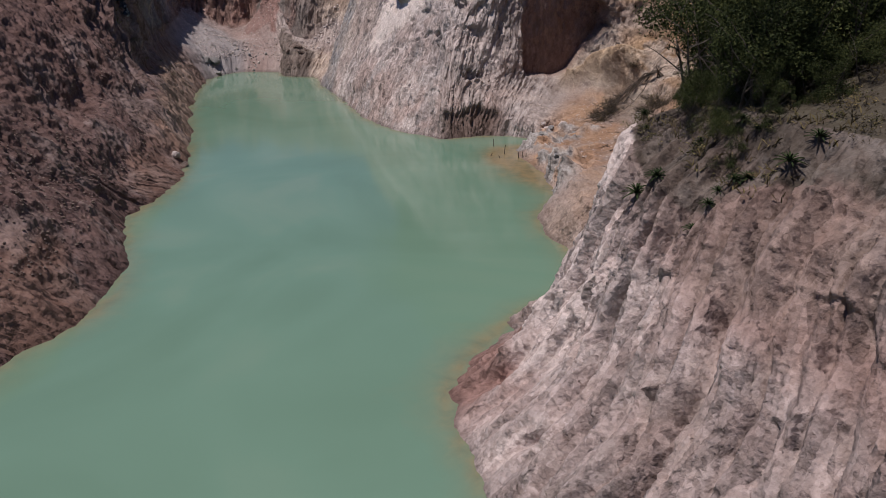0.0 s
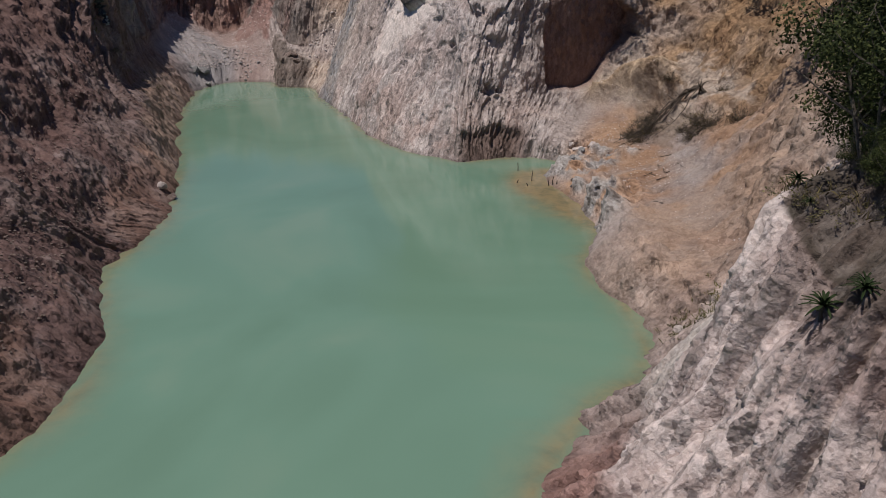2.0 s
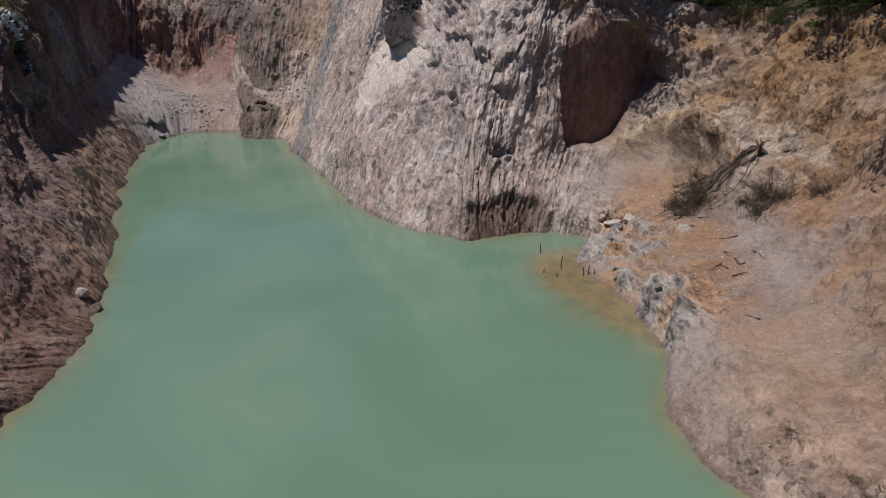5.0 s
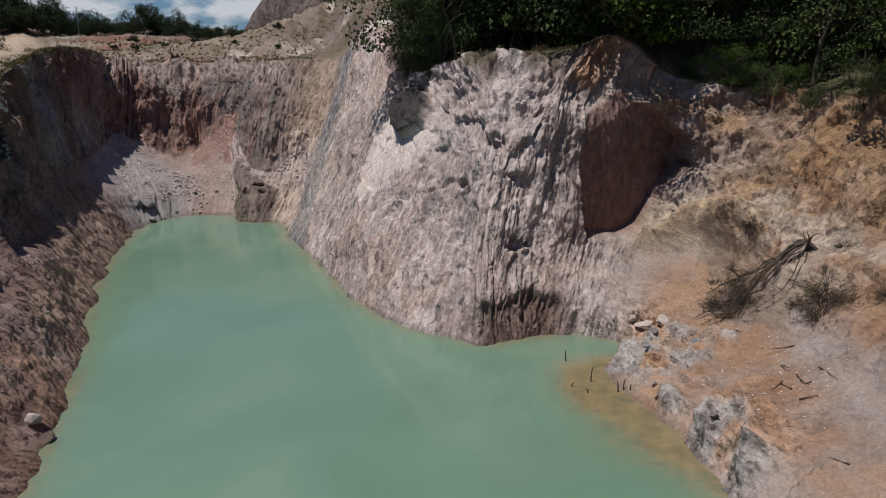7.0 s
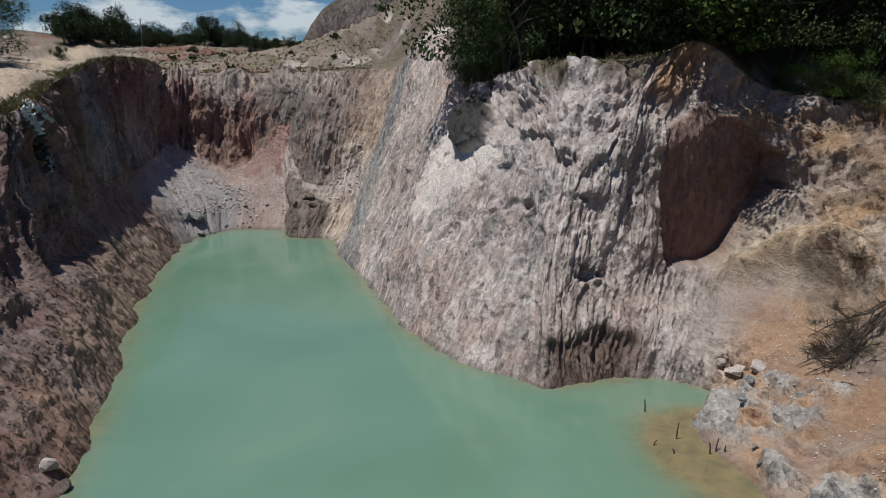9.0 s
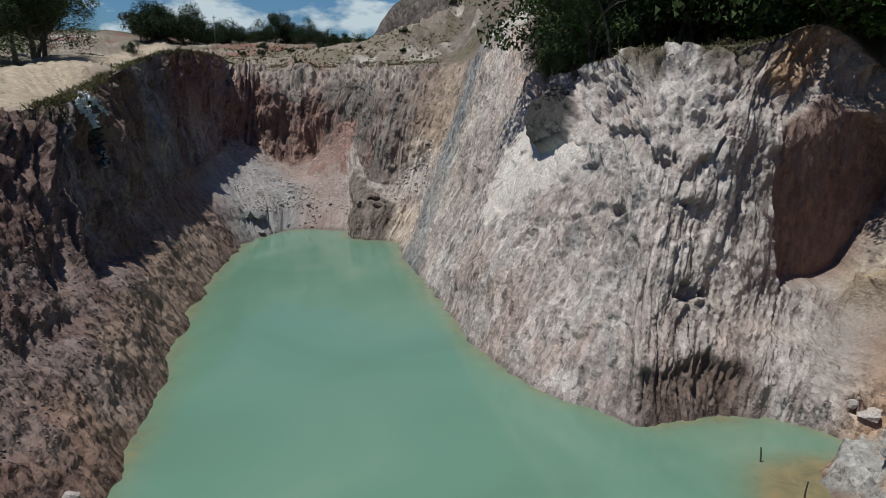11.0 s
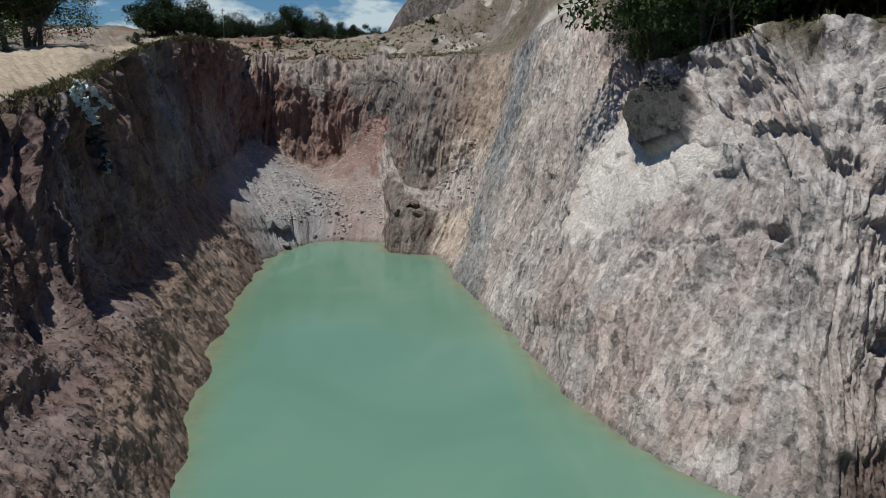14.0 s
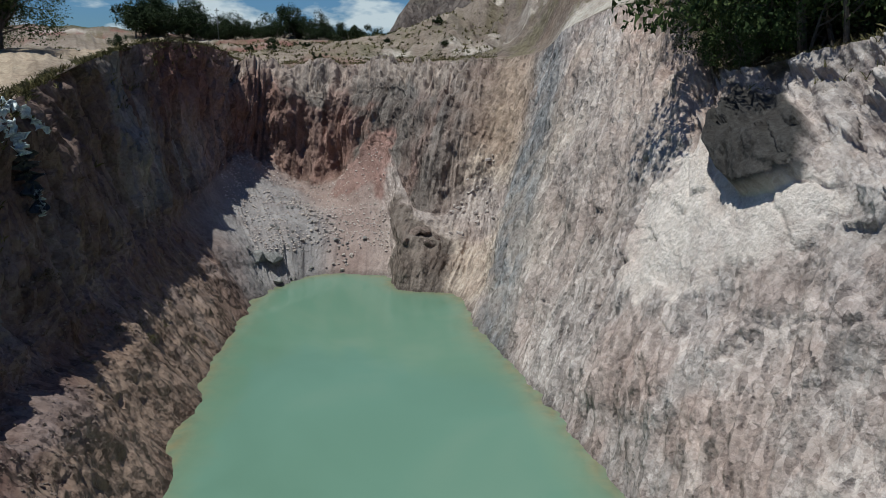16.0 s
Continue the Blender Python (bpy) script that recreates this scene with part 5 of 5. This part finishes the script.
# ---- stones ----
def stone_mesh(name, seed, mat, flat=0.7):
    rng = random.Random(seed)
    bm = bmesh.new()
    bmesh.ops.create_icosphere(bm, subdivisions=2, radius=1.0)
    cuts = [(Vector((rng.gauss(0, 1), rng.gauss(0, 1), rng.gauss(0, 1))).normalized(), rng.uniform(0.42, 0.8)) for k in range(13)]
    for v in bm.verts:
        for n_, d in cuts:
            e = v.co.dot(n_) - d
            if e > 0:
                v.co -= n_ * e
        v.co *= 1 + 0.10 * noise.noise(v.co * 1.7 + Vector((seed, 0, 0)))
        v.co.z *= flat
    me = bpy.data.meshes.new(name)
    bm.to_mesh(me)
    bm.free()
    me.materials.append(mat)
    return me


def put_stone(me, x, y, r, name, label, category, group="", sink=0.25, squash=(1, 1, 1)):
    g, nn = ground(x, y)
    ob = new(name, me)
    ob.matrix_basis = (Matrix.Translation(g + Vector((0, 0, r * (0.55 - sink)))) @ Euler((rng.uniform(-0.4, 0.4), rng.uniform(-0.4, 0.4), rng.uniform(0, 6.28))).to_matrix().to_4x4()
                       @ Matrix.Diagonal((r * squash[0] * rng.uniform(0.8, 1.3), r * squash[1], r * squash[2], 1)))
    tagged(ob, label, category, group)


pale = [stone_mesh("stone", 1 + k, M_STONE) for k in range(4)]
grey = [stone_mesh("stone", 11 + k, M_GREYSTONE) for k in range(4)]
brown = [stone_mesh("stone", 21 + k, M_BROWNSTONE) for k in range(3)]
for k in range(190):
    u, v = rng.random(), rng.gauss(0, 0.55)
    x, y = -22.3 + 5.2 * u + v * 0.5, 66.5 - 4.6 * u + v * 1.2
    put_stone(rng.choice(pale if rng.random() < 0.75 else grey), x, y, rng.uniform(0.03, 0.10) * (1 + 0.9 * u * rng.random()), "stone", "pale pink broken stone on the rubble slope", "stone", "stones on the rubble slope")
for k in range(34):
    put_stone(rng.choice(pale), rng.uniform(-12.6, -10.3), rng.uniform(62.2, 66.0), rng.uniform(0.07, 0.2), "stone", "pale pink broken stone on the back ledge", "stone", "stones on the back ledge")
for k in range(26):
    put_stone(rng.choice(grey), rng.uniform(-21, -18.8), rng.uniform(57.5, 62), rng.uniform(0.06, 0.18), "stone", "grey broken stone on the rubble slope", "stone", "stones on the rubble slope")
for x, y, r in ((-20.1, 59.3, 0.7), (-20.5, 58.7, 0.5), (-19.6, 58.6, 0.35)):
    put_stone(rng.choice(grey), x, y, r, "boulder", "large grey angular boulder on the rubble slope", "boulder", "boulders on the rubble slope", 0.35)
for x, y, r in ((-13.5, 61.5, 0.42), (-13.9, 61.2, 0.35), (-13.1, 60.6, 0.3), (-12.9, 61.4, 0.25), (-14.2, 60.5, 0.3)):
    put_stone(rng.choice(brown), x, y, r, "boulder", "dark brown clod below the clay ledge", "boulder", "clods below the ledge", 0.3)
put_stone(pale[0], -12.72, 32.03, 0.3, "boulder", "single whitish boulder at the water's edge", "boulder", "", 0.2)
put_stone(brown[0], -12.3, 31.7, 0.25, "boulder", "dark clod beside the whitish boulder", "boulder", "", 0.2)
for x, y, r in ((4.8, 29.3, 0.42), (5.0, 30.9, 0.4), (5.1, 32.0, 0.38), (4.6, 34.2, 0.3), (4.5, 33.6, 0.3)):
    put_stone(rng.choice(grey), x, y, r * 0.45, "boulder", "grey crumbly boulder along the rusty shore", "boulder", "boulders along the shore", 0.3)
for x, y, r in ((4.9, 36.0, 0.5), (6.6, 36.3, 0.5), (5.4, 37.1, 0.45)):
    put_stone(rng.choice(grey), x, y, r * 0.5, "boulder", "grey ashy clod heap beside the inlet", "boulder", "clods beside the inlet", 0.55, (1, 1, 0.7))
for x, y, r in ((5.5, 38.5, 0.3), (6.2, 38.4, 0.34), (5.9, 39.1, 0.42), (5.2, 38.9, 0.26), (5.7, 38.1, 0.16), (5.95, 38.0, 0.14)):
    put_stone(rng.choice(pale), x, y, r, "boulder", "pale block around a dark hollow by the inlet", "boulder", "blocks by the inlet", 0.2)
put_stone(pale[1], 5.15, 20.15, 0.2, "boulder", "pale stone among weeds on the bank", "boulder")
for x, y, r in ((-6.0, 43.1, 0.3), (-5.7, 42.7, 0.22), (-8.3, 48.6, 0.25), (-7.4, 46.8, 0.2), (-6.5, 44.6, 0.25), (-3.6, 40.4, 0.22)):
    put_stone(rng.choice(pale), x, y, r, "boulder", "rosy block at the foot of the bluff", "boulder", "blocks at the bluff's foot", 0.2)


def crumbs(name, count, mat, where, size, label, seed):
    """Loose small lumps, too many to count."""
    rng = random.Random(seed)
    V, F = [], []
    for k in range(count):
        x, y = where(rng)
        g, nn = ground(x, y)
        if g.z < 0.03:
            continue
        r = size * rng.uniform(0.4, 1.3) ** 1.6
        b = len(V)
        for d in ((1, 0, 0), (0.2, 1, 0.1), (-0.9, 0.3, 0), (-0.1, -1, 0.1), (0.1, 0, 0.8), (0, 0.1, -0.6)):
            V.append(tuple(g + Vector(d) * r * rng.uniform(0.7, 1.25) + nn * r * 0.3))
        F += [(b + i, b + (i + 1) % 4, b + 4) for i in range(4)] + [(b + (i + 1) % 4, b + i, b + 5) for i in range(4)]
    ob = raw(name, V, F, mat)
    tagged(ob, label, "rubble", kind="stuff")


def on_bank(a, z, lo, hi):
    def pick(rng):
        k = int(np.argmin(np.abs(station - rng.uniform(a, z))))
        j = int(np.argmin(np.abs(at - rng.uniform(lo, hi))))
        return float(P[j, k, 0]) + rng.uniform(-0.1, 0.1), float(P[j, k, 1]) + rng.uniform(-0.1, 0.1)
    return pick


crumbs("rubble", 4200, M_BROWNSTONE, on_bank(27.5, 35.5, 2.03, 3.7), 0.036, "loose reddish brown clods on the crumbly bank", 1)
crumbs("rubble", 1700, M_STONE, on_bank(23, 26.3, 1.6, 2.97), 0.055, "loose pale rubble on the quarry floor slope", 2)
crumbs("rubble", 500, M_STONE, on_bank(8.2, 11.3, 2.02, 2.9), 0.03, "small loose pale lumps along the shore", 3)
crumbs("rubble", 450, M_STONE, on_bank(5.8, 11.8, 2.4, 3.7), 0.025, "small loose lumps on orange sand", 5)


# ---- grass and litter ----
def tufts(name, count, where, height, label, mat, seed, wide=0.012, low=0.05):
    rng = random.Random(seed)
    V, F = [], []
    for k in range(count):
        x, y = where(rng)
        g, nn = ground(x, y)
        if g.z < low or (abs(x + 26.4 + 0.46 * (y - 49)) < 2.4 and y < 110 and x < -20):
            continue
        for q in range(rng.randint(5, 10)):
            a, e = rng.uniform(0, 6.28), rng.uniform(0.5, 1.4)
            d = Vector((math.cos(a) * math.cos(e), math.sin(a) * math.cos(e), math.sin(e)))
            h = height * rng.uniform(0.4, 1.2)
            s_ = d.cross(Vector((0, 0, 1))).normalized() * wide
            o = g + Vector((rng.uniform(-0.08, 0.08), rng.uniform(-0.08, 0.08), -0.02))
            b = len(V)
            V += [tuple(o - s_), tuple(o + s_), tuple(o + d * h * 0.6 + s_ * 0.7), tuple(o + d * h + Vector((0, 0, -0.2 * h)))]
            F += [(b, b + 1, b + 2), (b, b + 2, b + 3)]
    tagged(raw(name, V, F, mat), label, "grass", kind="stuff")


def along_rim(a, z, lo, hi):
    return lambda rng: rim_place(rng.uniform(a, z), rng.uniform(lo, hi))


tufts("grass", 2200, along_rim(26.0, 35, -0.6, 3.4), 0.34, "dry olive grass along the cliff top", M_GRASS, 1)
tufts("grass", 900, along_rim(21.5, 26.5, -0.5, 4), 0.25, "dry olive grass along the back rim", M_GRASS, 2)
tufts("grass", 700, lambda r: (r.uniform(4.4, 12), r.uniform(10, 18.5)), 0.2, "dry brown grass and litter on the spur", M_DRYLEAF, 3, 0.012, 6.0)
tufts("grass", 500, along_rim(12.5, 18.6, -0.4, 2.5), 0.28, "dry grass along the bluff top", M_GRASS, 4)
tufts("grass", 90, lambda r: (r.gauss(5.6, 0.4), r.gauss(20, 0.7)), 0.2, "thin green grass on the bank", M_GRASS, 5)


tufts("grass", 1500, lambda r: (r.uniform(-44, -12), 77.5 + 42 * r.random() ** 1.3), 0.3, "sparse dry scrub grass on bare hummocks", M_GRASS, 6, 0.035)
tufts("grass", 700, lambda r: (r.uniform(-33, -21), r.uniform(42, 72)), 0.3, "dry grass and weeds beside the sandy road", M_GRASS, 7, 0.018, 7.5)


# ---- plastic sheets on the dark cliff ----
def plastic(pts, width, mat, label, seed):
    rng = random.Random(seed)
    n, m = 34, 12
    ctrl = np.array(pts, float)
    kn = np.linspace(0, 1, len(pts))
    mid_ = glide(kn, np.linspace(0, 1, n), ctrl)
    V, F = [], []
    for i in range(n):
        d = Vector(mid_[min(i + 1, n - 1)] - mid_[max(i - 1, 0)]).normalized()
        side = d.cross(Vector((0.75, -0.5, 0.45))).normalized()
        outv = side.cross(d).normalized()
        if outv.x < 0:
            outv = -outv
        w = width * (0.5 + 0.3 * math.sin(i * 0.9 + seed) + 0.35 * noise.noise(Vector((i * 0.45, seed, 0)))) * (1 - 0.45 * i / n) * (0.75 + 0.6 * noise.noise(Vector((i * 1.3, seed, 4.0))))
        for j in range(m):
            u = j / (m - 1) - 0.5
            p = Vector(mid_[i]) + side * (w * u + 0.14 * noise.noise(Vector((i * 0.3, 5.0, seed)))) + outv * (0.16 + 0.20 * noise.noise(Vector((i * 0.5, j * 0.9, seed))) + 0.05 * math.sin(j * 2.2 + i * 0.4))
            V.append(tuple(p))
    for i in range(n - 1):
        for j in range(m - 1):
            a = i * m + j
            F.append((a, a + 1, a + m + 1, a + m))
    ob = raw("plastic_sheet", V, F, mat, smooth=True)
    so = ob.modifiers.new("thick", "SOLIDIFY")
    so.thickness = 0.012
    tagged(ob, label, "plastic sheet", "plastic sheets on the cliff")


def down_face(pts):
    out = []
    for x, y, z in pts:
        hit, nn, _, _ = BVH_PIT.find_nearest(Vector((x, y, z)))
        nn = nn if nn.x > 0 else -nn
        out.append(tuple(hit + nn * 0.08))
    return out


plastic(down_face([(-21.3, 45.1, 8.1), (-20.95, 45.35, 7.6), (-20.6, 45.6, 7.0)]), 1.25, M_SHEET, "torn white plastic sheet hanging down the dark cliff", 3)
plastic(down_face([(-20.9, 45.7, 7.3), (-20.5, 45.9, 6.7), (-20.1, 46.2, 5.9)]), 1.3, M_SHEET_DARK, "black plastic sheet hanging beside the white one", 5)
plastic(down_face([(-22.2, 46.0, 8.6), (-21.7, 46.5, 8.2), (-21.3, 47.0, 7.6)]), 0.8, M_SHEET, "pale plastic sheet lying over the cliff's edge", 8)
plastic(down_face([(-20.3, 46.0, 6.3), (-20.0, 46.3, 5.6)]), 0.4, M_SHEET, "small white plastic scrap caught on the cliff", 9)


# ---- far mast ----
def mast():
    x, y = -54.4, 125.8
    g, _ = ground(x, y)
    top = empty("mast", "thin grey mast rising above distant trees", "mast")
    V, F = [], []
    tube(V, F, [Vector((0, 0, -0.5)), Vector((0, 0, 2)), Vector((0, 0, 4.2))], [0.09, 0.08, 0.05], 8)
    raw("pole", V, F, M_METAL, top)
    V, F = [], []
    tube(V, F, [Vector((-0.35, 0, 3.9)), Vector((0.35, 0, 3.9))], [0.04, 0.04], 6)
    raw("crossarm", V, F, M_METAL, top)
    top.location = g


mast()
